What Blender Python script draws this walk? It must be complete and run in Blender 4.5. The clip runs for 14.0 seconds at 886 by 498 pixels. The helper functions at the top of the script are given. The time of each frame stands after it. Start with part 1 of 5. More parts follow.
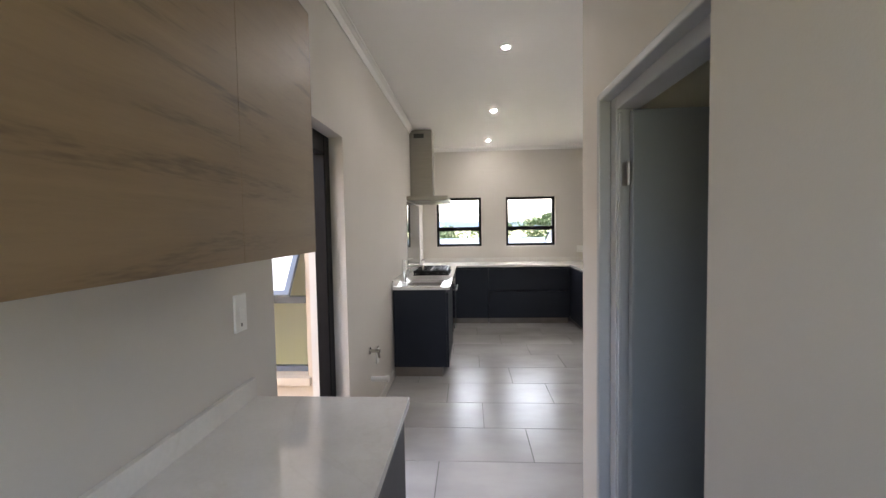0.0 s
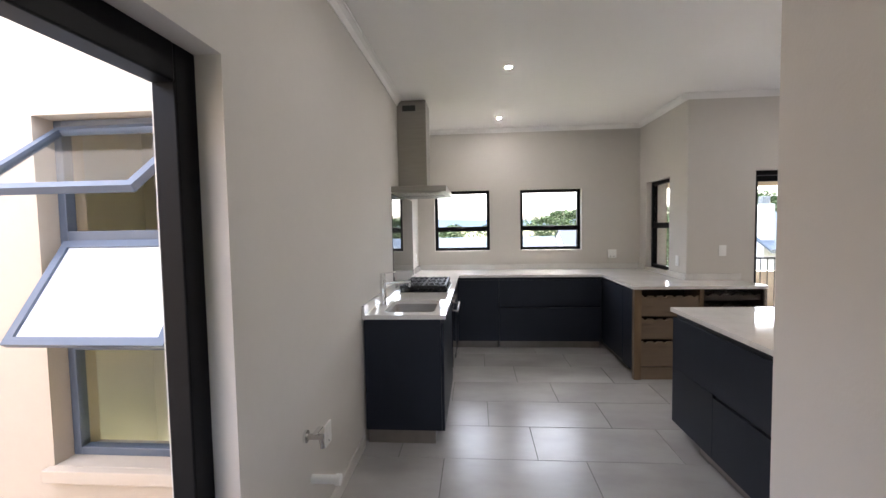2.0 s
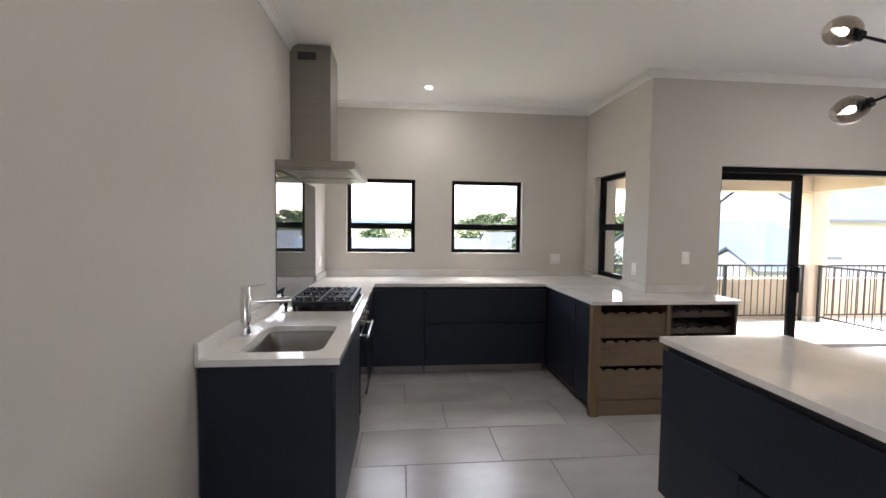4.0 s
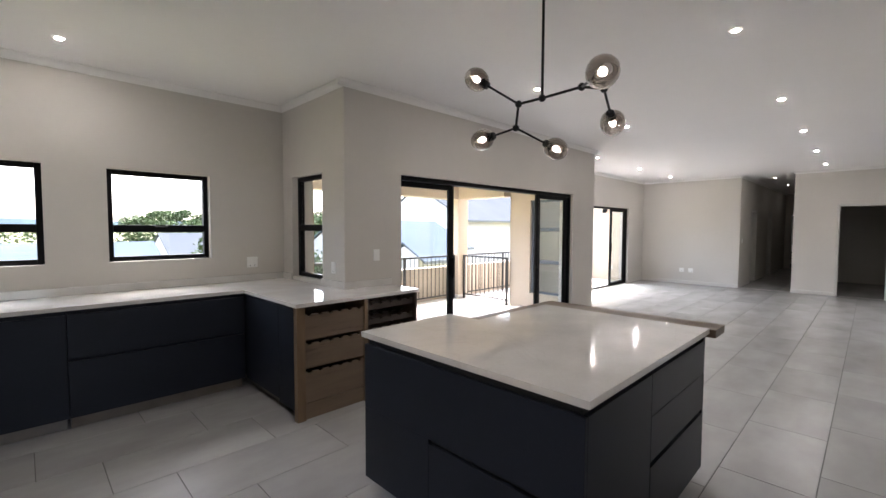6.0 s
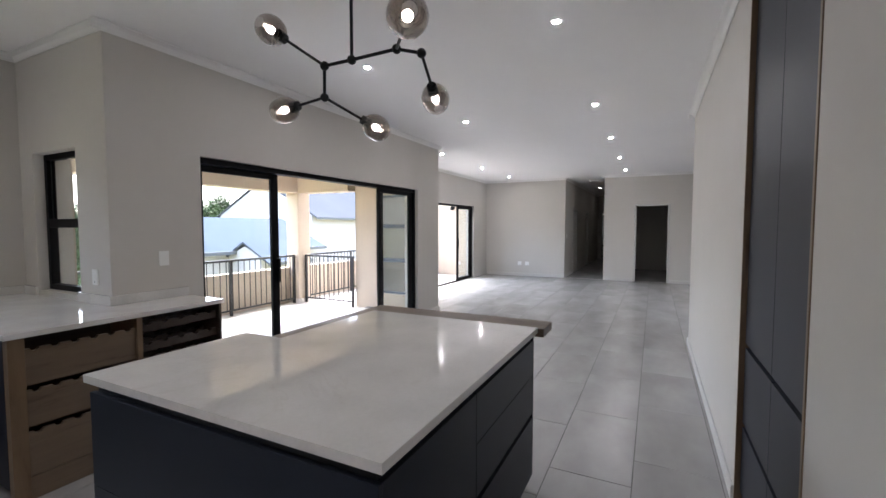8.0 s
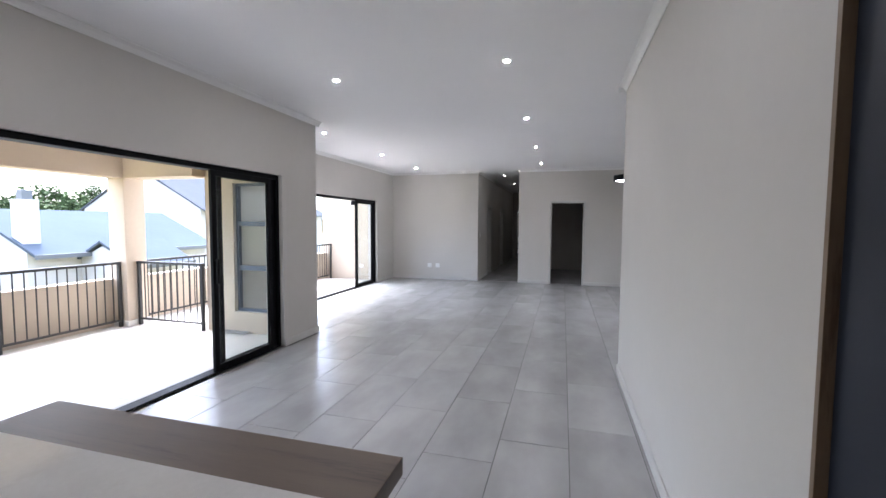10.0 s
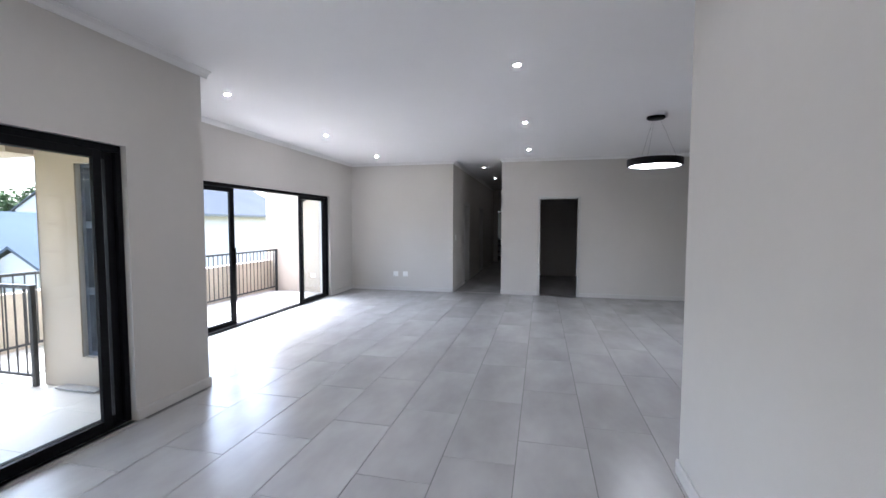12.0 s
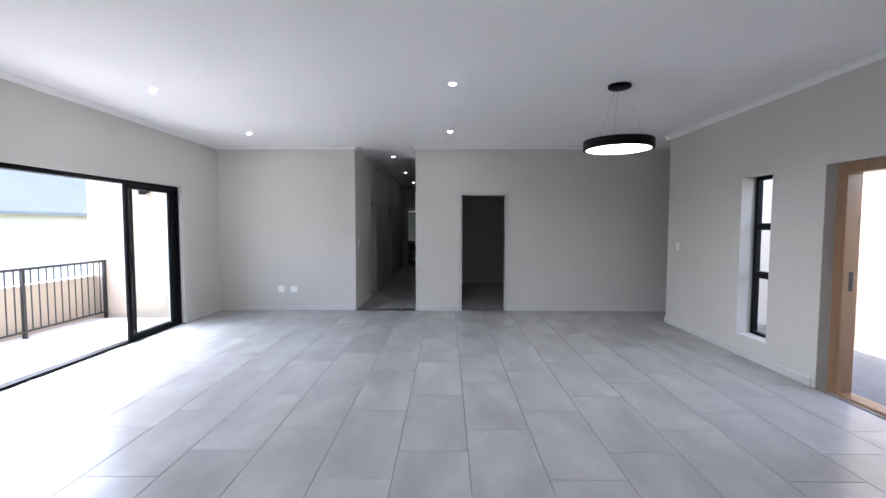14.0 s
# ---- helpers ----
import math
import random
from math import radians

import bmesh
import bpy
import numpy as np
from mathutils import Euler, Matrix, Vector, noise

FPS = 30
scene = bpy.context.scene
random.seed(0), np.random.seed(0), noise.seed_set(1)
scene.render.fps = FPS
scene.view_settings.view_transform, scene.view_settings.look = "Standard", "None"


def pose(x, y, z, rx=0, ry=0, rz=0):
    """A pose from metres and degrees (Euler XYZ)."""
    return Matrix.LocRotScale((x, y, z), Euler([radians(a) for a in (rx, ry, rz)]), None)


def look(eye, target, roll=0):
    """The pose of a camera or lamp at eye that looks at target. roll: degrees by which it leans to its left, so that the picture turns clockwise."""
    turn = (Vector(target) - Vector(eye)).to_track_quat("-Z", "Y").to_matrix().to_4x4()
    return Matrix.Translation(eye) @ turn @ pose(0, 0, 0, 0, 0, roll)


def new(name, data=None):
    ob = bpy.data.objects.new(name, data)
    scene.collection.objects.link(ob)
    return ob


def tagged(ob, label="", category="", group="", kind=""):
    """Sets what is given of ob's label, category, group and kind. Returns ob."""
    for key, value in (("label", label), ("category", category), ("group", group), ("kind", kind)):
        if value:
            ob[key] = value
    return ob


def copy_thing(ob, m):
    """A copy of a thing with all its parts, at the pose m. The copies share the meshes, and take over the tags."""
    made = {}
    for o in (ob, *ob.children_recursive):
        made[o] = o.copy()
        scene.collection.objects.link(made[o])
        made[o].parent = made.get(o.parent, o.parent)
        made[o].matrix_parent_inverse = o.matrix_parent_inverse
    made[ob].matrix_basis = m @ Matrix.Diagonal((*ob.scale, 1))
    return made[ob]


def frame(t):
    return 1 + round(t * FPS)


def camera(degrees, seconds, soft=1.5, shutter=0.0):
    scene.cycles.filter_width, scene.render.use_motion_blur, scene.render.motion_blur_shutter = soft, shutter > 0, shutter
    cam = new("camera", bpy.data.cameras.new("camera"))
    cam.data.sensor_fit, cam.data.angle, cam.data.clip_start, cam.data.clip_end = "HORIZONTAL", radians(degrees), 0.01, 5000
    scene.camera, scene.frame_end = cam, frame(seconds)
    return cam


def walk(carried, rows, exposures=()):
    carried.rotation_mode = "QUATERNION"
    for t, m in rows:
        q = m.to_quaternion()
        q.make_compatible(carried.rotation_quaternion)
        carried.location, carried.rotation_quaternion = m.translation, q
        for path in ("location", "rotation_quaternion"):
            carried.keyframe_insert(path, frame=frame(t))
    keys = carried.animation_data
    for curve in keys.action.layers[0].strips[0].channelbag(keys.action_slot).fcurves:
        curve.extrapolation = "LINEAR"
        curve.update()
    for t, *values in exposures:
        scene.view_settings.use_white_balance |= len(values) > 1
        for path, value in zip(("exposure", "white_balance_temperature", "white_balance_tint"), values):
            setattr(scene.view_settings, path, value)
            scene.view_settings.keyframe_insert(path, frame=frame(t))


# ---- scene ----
cam = camera(92.4, 14.0)
PATH = [
    (0, (0.103, -0.022, 1.555), (-0.022, 1.972, 1.454), -1.0),
    (0.5, (0.076, 0.324, 1.583), (-0.067, 2.316, 1.474), -0.9),
    (1, (0.091, 0.675, 1.574), (-0.062, 2.666, 1.469), -0.9),
    (1.5, (0.123, 1.006, 1.567), (-0.035, 2.997, 1.463), -1.0),
    (2, (0.114, 1.356, 1.574), (-0.041, 3.347, 1.466), -1.0),
    (2.2, (0.119, 1.479, 1.571), (-0.035, 3.47, 1.465), -1.0),
    (4.3, (0.178, 2.525, 1.517), (0.539, 4.489, 1.415), 0.6),
    (4.5, (0.191, 2.543, 1.519), (0.69, 4.477, 1.422), 0.4),
    (5, (0.201, 2.554, 1.537), (1.069, 4.352, 1.435), 0.3),
    (5.5, (0.198, 2.561, 1.525), (1.365, 4.182, 1.429), 0.3),
    (6, (0.184, 2.56, 1.535), (1.59, 3.979, 1.437), 0.2),
    (6.5, (0.195, 2.55, 1.544), (1.741, 3.814, 1.44), 0.2),
    (7, (0.287, 2.555, 1.537), (1.94, 3.675, 1.431), 0.1),
    (7.5, (0.494, 2.596, 1.525), (2.224, 3.594, 1.416), 0.2),
    (8, (0.724, 2.649, 1.51), (2.513, 3.536, 1.404), -0.0),
    (8.5, (1.026, 2.737, 1.507), (2.862, 3.524, 1.404), -0.3),
    (9, (1.417, 2.761, 1.538), (3.295, 3.44, 1.425), 0.0),
    (11.5, (3.685, 2.977, 1.541), (5.625, 3.447, 1.424), 0.1),
    (12, (4.161, 3.065, 1.528), (6.106, 3.514, 1.411), 0.1),
    (12.5, (4.608, 3.146, 1.514), (6.563, 3.551, 1.401), 0.1),
    (13, (5.06, 3.255, 1.535), (7.035, 3.549, 1.42), 0.1),
    (13.5, (5.472, 3.357, 1.534), (7.461, 3.527, 1.421), 0.1),
    (14, (5.902, 3.348, 1.53), (7.899, 3.368, 1.418), 0.1),
]
walk(cam, [(t, look(eye, target, roll)) for t, eye, target, roll in PATH], [(0.0, 4.6, 6550, 14), (0.8, 4.72, 6500, 13), (1.5, 4.5, 6450, 15), (2.2, 4.5, 6300, 15), (5.0, 4.3, 6400, 14), (7.5, 4.03, 6000, 14), (9.0, 4.0, 5800, 14), (11.5, 4.03, 5600, 14), (13.0, 4.05, 5550, 14), (14.0, 4.2, 5550, 14)])

# ---- light ----
world = bpy.data.worlds.new("sky")
scene.world = world
world.use_nodes = True
wn = world.node_tree
sky = wn.nodes.new("ShaderNodeTexSky")
sky.sky_type, sky.sun_disc = "NISHITA", False
sky.sun_elevation, sky.sun_rotation = radians(62), radians(25)
sky.air_density, sky.dust_density, sky.ozone_density = 1.0, 4.0, 1.0
haze = wn.nodes.new("ShaderNodeHueSaturation")
haze.inputs["Saturation"].default_value = 0.6
wn.links.new(sky.outputs[0], haze.inputs["Color"])
wn.links.new(haze.outputs[0], wn.nodes["Background"].inputs[0])
wn.nodes["Background"].inputs[1].default_value = 0.11
sun_data = bpy.data.lights.new("sun", "SUN")
sun_data.energy, sun_data.angle, sun_data.color = 0.55, radians(20), (1.0, 0.96, 0.90)
sun = new("sun", sun_data)
sun.matrix_world = look((0, 0, 0), (-0.2, -0.425, -0.883))


# ---- materials ----
def mat(name, color, rough=0.5, metal=0.0, spec=0.5, vary=0.06, scale=3.0, bump=0.0, bump_scale=80.0, coat=0.0,
        island=0.0, stretch=(1, 1, 1), second=None, rvary=0.0):
    """Principled material with cloudy variation at two scales and fine relief, in world metres."""
    m = bpy.data.materials.new(name)
    m.use_nodes = True
    t = m.node_tree
    n, l = t.nodes, t.links
    b = n["Principled BSDF"]
    b.inputs["Roughness"].default_value = rough
    b.inputs["Metallic"].default_value = metal
    b.inputs["Specular IOR Level"].default_value = spec
    b.inputs["Coat Weight"].default_value = coat
    geo = n.new("ShaderNodeNewGeometry")
    mp = n.new("ShaderNodeMapping")
    mp.inputs["Scale"].default_value = stretch
    l.new(geo.outputs["Position"], mp.inputs[0])
    big, small = n.new("ShaderNodeTexNoise"), n.new("ShaderNodeTexNoise")
    big.inputs["Scale"].default_value, big.inputs["Detail"].default_value = scale, 5
    small.inputs["Scale"].default_value, small.inputs["Detail"].default_value = scale * 14, 3
    l.new(mp.outputs[0], big.inputs["Vector"])
    l.new(mp.outputs[0], small.inputs["Vector"])
    add = n.new("ShaderNodeMath")
    add.operation = "MULTIPLY_ADD"
    add.inputs[1].default_value = 0.35
    l.new(small.outputs[0], add.inputs[0])
    l.new(big.outputs[0], add.inputs[2])
    ramp = n.new("ShaderNodeValToRGB")
    ramp.color_ramp.elements[0].position, ramp.color_ramp.elements[1].position = 0.42, 0.95
    lo = [max(0.0, c * (1 - vary)) for c in color]
    hi = [min(1.0, c * (1 + vary)) for c in (second or color)]
    ramp.color_ramp.elements[0].color, ramp.color_ramp.elements[1].color = (*lo, 1), (*hi, 1)
    l.new(add.outputs[0], ramp.inputs[0])
    out = ramp.outputs[0]
    if island:
        info = n.new("ShaderNodeObjectInfo")
        hsv = n.new("ShaderNodeHueSaturation")
        mr = n.new("ShaderNodeMapRange")
        mr.inputs["To Min"].default_value, mr.inputs["To Max"].default_value = 1 - island, 1 + island
        l.new(info.outputs["Random"], mr.inputs["Value"])
        l.new(mr.outputs[0], hsv.inputs["Value"])
        l.new(out, hsv.inputs["Color"])
        out = hsv.outputs[0]
    l.new(out, b.inputs["Base Color"])
    if rvary:
        rr = n.new("ShaderNodeMapRange")
        rr.inputs["From Min"].default_value, rr.inputs["From Max"].default_value = 0.3, 0.7
        rr.inputs["To Min"].default_value, rr.inputs["To Max"].default_value = rough - rvary, rough + rvary
        l.new(big.outputs[0], rr.inputs["Value"])
        l.new(rr.outputs[0], b.inputs["Roughness"])
    if bump:
        fine = n.new("ShaderNodeTexNoise")
        fine.inputs["Scale"].default_value, fine.inputs["Detail"].default_value = bump_scale, 4
        l.new(mp.outputs[0], fine.inputs["Vector"])
        bp = n.new("ShaderNodeBump")
        bp.inputs["Strength"].default_value, bp.inputs["Distance"].default_value = bump, 0.003
        l.new(fine.outputs[0], bp.inputs["Height"])
        l.new(bp.outputs[0], b.inputs["Normal"])
    return m


def wood_mat(name, light, dark, axis, rough=0.45):
    """Wood-grain laminate whose grain runs along the given world axis."""
    m = bpy.data.materials.new(name)
    m.use_nodes = True
    t = m.node_tree
    n, l = t.nodes, t.links
    b = n["Principled BSDF"]
    b.inputs["Roughness"].default_value = rough
    geo, mp = n.new("ShaderNodeNewGeometry"), n.new("ShaderNodeMapping")
    sc = [15.0, 15.0, 15.0]
    sc[axis] = 1.5
    mp.inputs["Scale"].default_value = sc
    l.new(geo.outputs["Position"], mp.inputs[0])
    warp = n.new("ShaderNodeTexNoise")
    warp.inputs["Scale"].default_value, warp.inputs["Detail"].default_value = 0.5, 3
    l.new(mp.outputs[0], warp.inputs["Vector"])
    mixv = n.new("ShaderNodeMix")
    mixv.data_type = "VECTOR"
    mixv.inputs["Factor"].default_value = 0.16
    l.new(mp.outputs[0], mixv.inputs[4])
    l.new(warp.outputs["Color"], mixv.inputs[5])
    grain, fine = n.new("ShaderNodeTexNoise"), n.new("ShaderNodeTexNoise")
    grain.inputs["Scale"].default_value, grain.inputs["Detail"].default_value = 1.3, 6
    grain.inputs["Distortion"].default_value = 0.6
    fine.inputs["Scale"].default_value, fine.inputs["Detail"].default_value = 12.0, 3
    l.new(mixv.outputs[1], grain.inputs["Vector"])
    l.new(mp.outputs[0], fine.inputs["Vector"])
    add = n.new("ShaderNodeMath")
    add.operation = "MULTIPLY_ADD"
    add.inputs[1].default_value = 0.3
    l.new(fine.outputs[0], add.inputs[0])
    l.new(grain.outputs[0], add.inputs[2])
    ramp = n.new("ShaderNodeValToRGB")
    e = ramp.color_ramp.elements
    e[0].position, e[1].position = 0.40, 0.80
    e[0].color, e[1].color = (*dark, 1), (*light, 1)
    mid = e.new(0.54)
    mid.color = (*[0.72 * a + 0.28 * c for a, c in zip(light, dark)], 1)
    l.new(add.outputs[0], ramp.inputs[0])
    l.new(ramp.outputs[0], b.inputs["Base Color"])
    bp = n.new("ShaderNodeBump")
    bp.inputs["Strength"].default_value, bp.inputs["Distance"].default_value = 0.15, 0.001
    l.new(fine.outputs[0], bp.inputs["Height"])
    l.new(bp.outputs[0], b.inputs["Normal"])
    return m


def glow_mat(name, color, strength):
    m = bpy.data.materials.new(name)
    m.use_nodes = True
    b = m.node_tree.nodes["Principled BSDF"]
    b.inputs["Base Color"].default_value = (*color, 1)
    b.inputs["Emission Color"].default_value = (*color, 1)
    b.inputs["Emission Strength"].default_value = strength
    return m


def glass_mat(name, tint, boost=1.0):
    """Thin pane: clear or tinted straight through, with a Fresnel gloss."""
    m = bpy.data.materials.new(name)
    m.use_nodes = True
    t = m.node_tree
    n, l = t.nodes, t.links
    n.remove(n["Principled BSDF"])
    tr, gl, mix, lw = (n.new("ShaderNodeBsdfTransparent"), n.new("ShaderNodeBsdfGlossy"), n.new("ShaderNodeMixShader"),
                       n.new("ShaderNodeLayerWeight"))
    tr.inputs[0].default_value = (*tint, 1)
    gl.inputs["Roughness"].default_value = 0.01
    power, mul = n.new("ShaderNodeMath"), n.new("ShaderNodeMath")
    power.operation, power.inputs[1].default_value = "POWER", 4.5
    l.new(lw.outputs["Facing"], power.inputs[0])
    mul.operation, mul.use_clamp = "MULTIPLY_ADD", True
    mul.inputs[1].default_value, mul.inputs[2].default_value = 0.8, 0.025 * boost
    l.new(power.outputs[0], mul.inputs[0])
    l.new(mul.outputs[0], mix.inputs[0])
    l.new(tr.outputs[0], mix.inputs[1])
    l.new(gl.outputs[0], mix.inputs[2])
    l.new(mix.outputs[0], n["Material Output"].inputs[0])
    return m


M_WALL = mat("greige_wall_paint", (0.575, 0.547, 0.505), 0.75, vary=0.025, scale=1.2, bump=0.12, bump_scale=160)
M_CEIL = mat("white_ceiling_paint", (0.90, 0.89, 0.88), 0.8, vary=0.015, scale=0.8, bump=0.06, bump_scale=120)
M_CORNICE = mat("white_cornice", (0.82, 0.81, 0.79), 0.6, vary=0.02)
M_SKIRT = mat("pale_grey_skirting", (0.58, 0.56, 0.53), 0.45, vary=0.03)
M_GROUT = mat("grey_grout", (0.13, 0.127, 0.124), 0.9, vary=0.15, scale=8)
M_TILE = mat("grey_cement_tile", (0.34, 0.331, 0.323), 0.27, spec=0.40, vary=0.05, scale=1.6, second=(0.44, 0.43, 0.42), island=0.035, bump=0.02, bump_scale=60)
tile_nodes, tile_links = M_TILE.node_tree.nodes, M_TILE.node_tree.links
tile_map = next(n for n in tile_nodes if n.bl_idname == "ShaderNodeMapping")
for tile_math in tile_nodes:
    if tile_math.bl_idname == "ShaderNodeMath" and tile_math.operation == "MULTIPLY_ADD":
        tile_math.inputs[1].default_value = 0.07
    if tile_math.bl_idname == "ShaderNodeValToRGB":
        tile_math.color_ramp.elements[0].position, tile_math.color_ramp.elements[1].position = 0.30, 0.80
tile_map.inputs["Scale"].default_value = (0.8, 1.5, 1.0)
tile_random, tile_spread = tile_nodes.new("ShaderNodeObjectInfo"), tile_nodes.new("ShaderNodeVectorMath")
tile_spread.operation = "SCALE"
tile_spread.inputs[0].default_value = (37.0, 61.0, 13.0)
tile_links.new(tile_random.outputs["Random"], tile_spread.inputs["Scale"])
tile_links.new(tile_spread.outputs[0], tile_map.inputs["Location"])
for tile_noise in tile_nodes:
    if tile_noise.bl_idname == "ShaderNodeTexNoise" and tile_noise.inputs["Scale"].default_value < 3:
        tile_noise.inputs["Detail"].default_value = 3.0
        tile_noise.inputs["Roughness"].default_value = 0.55
M_QUARTZ = mat("cream_quartz", (0.66, 0.64, 0.61), 0.065, vary=0.05, scale=5, second=(0.70, 0.68, 0.65), rvary=0.015)
quartz_nodes, quartz_links = M_QUARTZ.node_tree.nodes, M_QUARTZ.node_tree.links
quartz_shader = quartz_nodes["Principled BSDF"]
quartz_base = quartz_shader.inputs["Base Color"].links[0].from_socket
quartz_place, vein, vein_off, vein_abs, vein_ramp, vein_mix = (quartz_nodes.new("ShaderNodeNewGeometry"), quartz_nodes.new("ShaderNodeTexNoise"), quartz_nodes.new("ShaderNodeMath"),
    quartz_nodes.new("ShaderNodeMath"), quartz_nodes.new("ShaderNodeMapRange"), quartz_nodes.new("ShaderNodeMix"))
vein.inputs["Scale"].default_value, vein.inputs["Detail"].default_value, vein.inputs["Distortion"].default_value = 1.6, 7, 1.2
vein_off.operation, vein_off.inputs[1].default_value = "SUBTRACT", 0.56
vein_abs.operation = "ABSOLUTE"
vein_ramp.inputs["From Min"].default_value, vein_ramp.inputs["From Max"].default_value = 0.0, 0.012
vein_ramp.inputs["To Min"].default_value, vein_ramp.inputs["To Max"].default_value = 0.10, 0.0
vein_mix.data_type = "RGBA"
vein_mix.inputs[7].default_value = (0.40, 0.34, 0.28, 1)
quartz_links.new(quartz_place.outputs["Position"], vein.inputs["Vector"])
quartz_links.new(vein.outputs[0], vein_off.inputs[0])
quartz_links.new(vein_off.outputs[0], vein_abs.inputs[0])
quartz_links.new(vein_abs.outputs[0], vein_ramp.inputs["Value"])
quartz_links.new(vein_ramp.outputs[0], vein_mix.inputs[0])
quartz_links.new(quartz_base, vein_mix.inputs[6])
quartz_links.new(vein_mix.outputs[2], quartz_shader.inputs["Base Color"])
M_NAVY = mat("navy_charcoal_laminate", (0.013, 0.016, 0.025), 0.45, spec=0.25, vary=0.10, scale=4, bump=0.05, bump_scale=300)
M_NAVY_IN = mat("black_recess", (0.010, 0.010, 0.012), 0.6, vary=0.1)
M_OAK_Y = wood_mat("oak_laminate_long", (0.25, 0.172, 0.095), (0.115, 0.072, 0.038), 1)
M_OAK_X = wood_mat("oak_laminate_cross", (0.175, 0.125, 0.082), (0.09, 0.06, 0.04), 0)
M_OAK_Z = wood_mat("oak_laminate_upright", (0.18, 0.118, 0.066), (0.09, 0.054, 0.029), 2)
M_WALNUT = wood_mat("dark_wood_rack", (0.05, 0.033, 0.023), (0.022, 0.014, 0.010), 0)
M_LEDGE = wood_mat("dark_oak_ledge", (0.135, 0.092, 0.062), (0.065, 0.042, 0.028), 1)
M_PINE = wood_mat("varnished_hardwood", (0.27, 0.155, 0.08), (0.15, 0.08, 0.036), 2, 0.35)
M_KICK = mat("brushed_kick_plate", (0.22, 0.19, 0.165), 0.38, metal=0.4, vary=0.1, scale=8)
M_STEEL = mat("brushed_steel", (0.28, 0.262, 0.245), 0.33, metal=1.0, vary=0.06, scale=6, stretch=(1, 1, 12))
M_CHROME = mat("polished_chrome", (0.80, 0.80, 0.80), 0.08, metal=1.0, vary=0.02)
M_ALU = mat("black_aluminium", (0.005, 0.005, 0.006), 0.45, spec=0.1, vary=0.12, scale=9, bump=0.04, bump_scale=400)
M_IRON = mat("cast_iron", (0.005, 0.005, 0.005), 0.5, spec=0.3, vary=0.2, scale=20, bump=0.2, bump_scale=200)
M_BLACKGLASS = mat("black_oven_glass", (0.008, 0.008, 0.010), 0.06, vary=0.05, coat=0.5)
M_MIRROR = mat("dark_glass_splashback", (0.035, 0.037, 0.04), 0.015, spec=1.0, vary=0.02)
M_HOBPLATE = mat("polished_hob_steel", (0.62, 0.61, 0.60), 0.18, metal=1.0, vary=0.03)
M_CREAM = mat("cream_plaster", (0.51, 0.43, 0.335), 0.85, vary=0.05, scale=1.5, bump=0.35, bump_scale=90)
M_GATE = mat("powder_coated_rail", (0.020, 0.019, 0.018), 0.5, vary=0.1)
M_PALE = mat("pale_balcony_tile", (0.62, 0.60, 0.56), 0.45, vary=0.06, scale=2.0, island=0.04)
M_PALEGROUT = mat("pale_grout", (0.36, 0.34, 0.31), 0.9, vary=0.1)
M_PLASTIC = mat("white_plastic", (0.82, 0.82, 0.80), 0.35, vary=0.015)
M_SLOT = mat("dark_slot", (0.03, 0.03, 0.03), 0.6)
M_DOOR = mat("grey_painted_door", (0.19, 0.21, 0.225), 0.4, vary=0.03, scale=2)
M_FRAME = mat("grey_painted_steel_frame", (0.36, 0.37, 0.38), 0.42, vary=0.03)
M_WHITEFRAME = mat("off_white_steel_frame", (0.52, 0.51, 0.48), 0.45, vary=0.03)
M_GLASS = glass_mat("window_glass", (0.97, 0.985, 0.98))
M_SMOKE = mat("smoked_globe_glass", (0.58, 0.53, 0.485), 0.0, vary=0.01, coat=1.0)
M_SMOKE.node_tree.nodes["Principled BSDF"].inputs["Transmission Weight"].default_value = 1.0
M_FROST = mat("frosted_glass", (0.80, 0.82, 0.84), 0.25, vary=0.02)
M_BULB = glow_mat("warm_bulb", (1.0, 0.88, 0.72), 3.0)
M_LED = glow_mat("downlight_led", (1.0, 0.945, 0.88), 62.0)
# same downlight LED at lower emission, to keep the corridor dark
M_LEDDIM = glow_mat("lowered_corridor_led", (1.0, 0.92, 0.82), 3.0)
M_RINGLED = glow_mat("ring_diffuser", (1.0, 0.96, 0.90), 1.2)
M_WHITEHOUSE = mat("white_house_plaster", (0.45, 0.445, 0.44), 0.85, vary=0.05, scale=0.6, bump=0.1)
M_ROOF = mat("blue_grey_sheet_roof", (0.080, 0.086, 0.096), 0.6, spec=0.0, vary=0.08, scale=0.4)
M_PALEROOF = mat("pale_blue_sheet_roof", (0.080, 0.096, 0.118), 0.6, spec=0.0, vary=0.08, scale=0.4)
M_HOUSEGLASS = mat("house_window_glass", (0.05, 0.06, 0.07), 0.12, vary=0.1)
M_FASCIA = mat("white_fascia", (0.72, 0.72, 0.72), 0.5)
M_GUTTER = mat("grey_gutter", (0.10, 0.11, 0.12), 0.45)
M_GRASS = mat("dry_grass", (0.13, 0.15, 0.055), 0.9, vary=0.35, scale=0.15, second=(0.24, 0.21, 0.10))
M_LEAF = mat("tree_foliage", (0.030, 0.050, 0.020), 0.8, spec=0.1, vary=0.45, scale=0.8, second=(0.06, 0.085, 0.035), island=0.2)
M_BARK = mat("tree_bark", (0.10, 0.07, 0.05), 0.9, vary=0.3)
# blue-grey base colour stands in for haze over distance
M_HILL = mat("hill_haze_in_color", (0.30, 0.36, 0.42), 1.0, vary=0.1, scale=0.01)
M_PAVER = mat("grey_paver", (0.30, 0.29, 0.28), 0.85, vary=0.15, scale=6, island=0.12, bump=0.2)
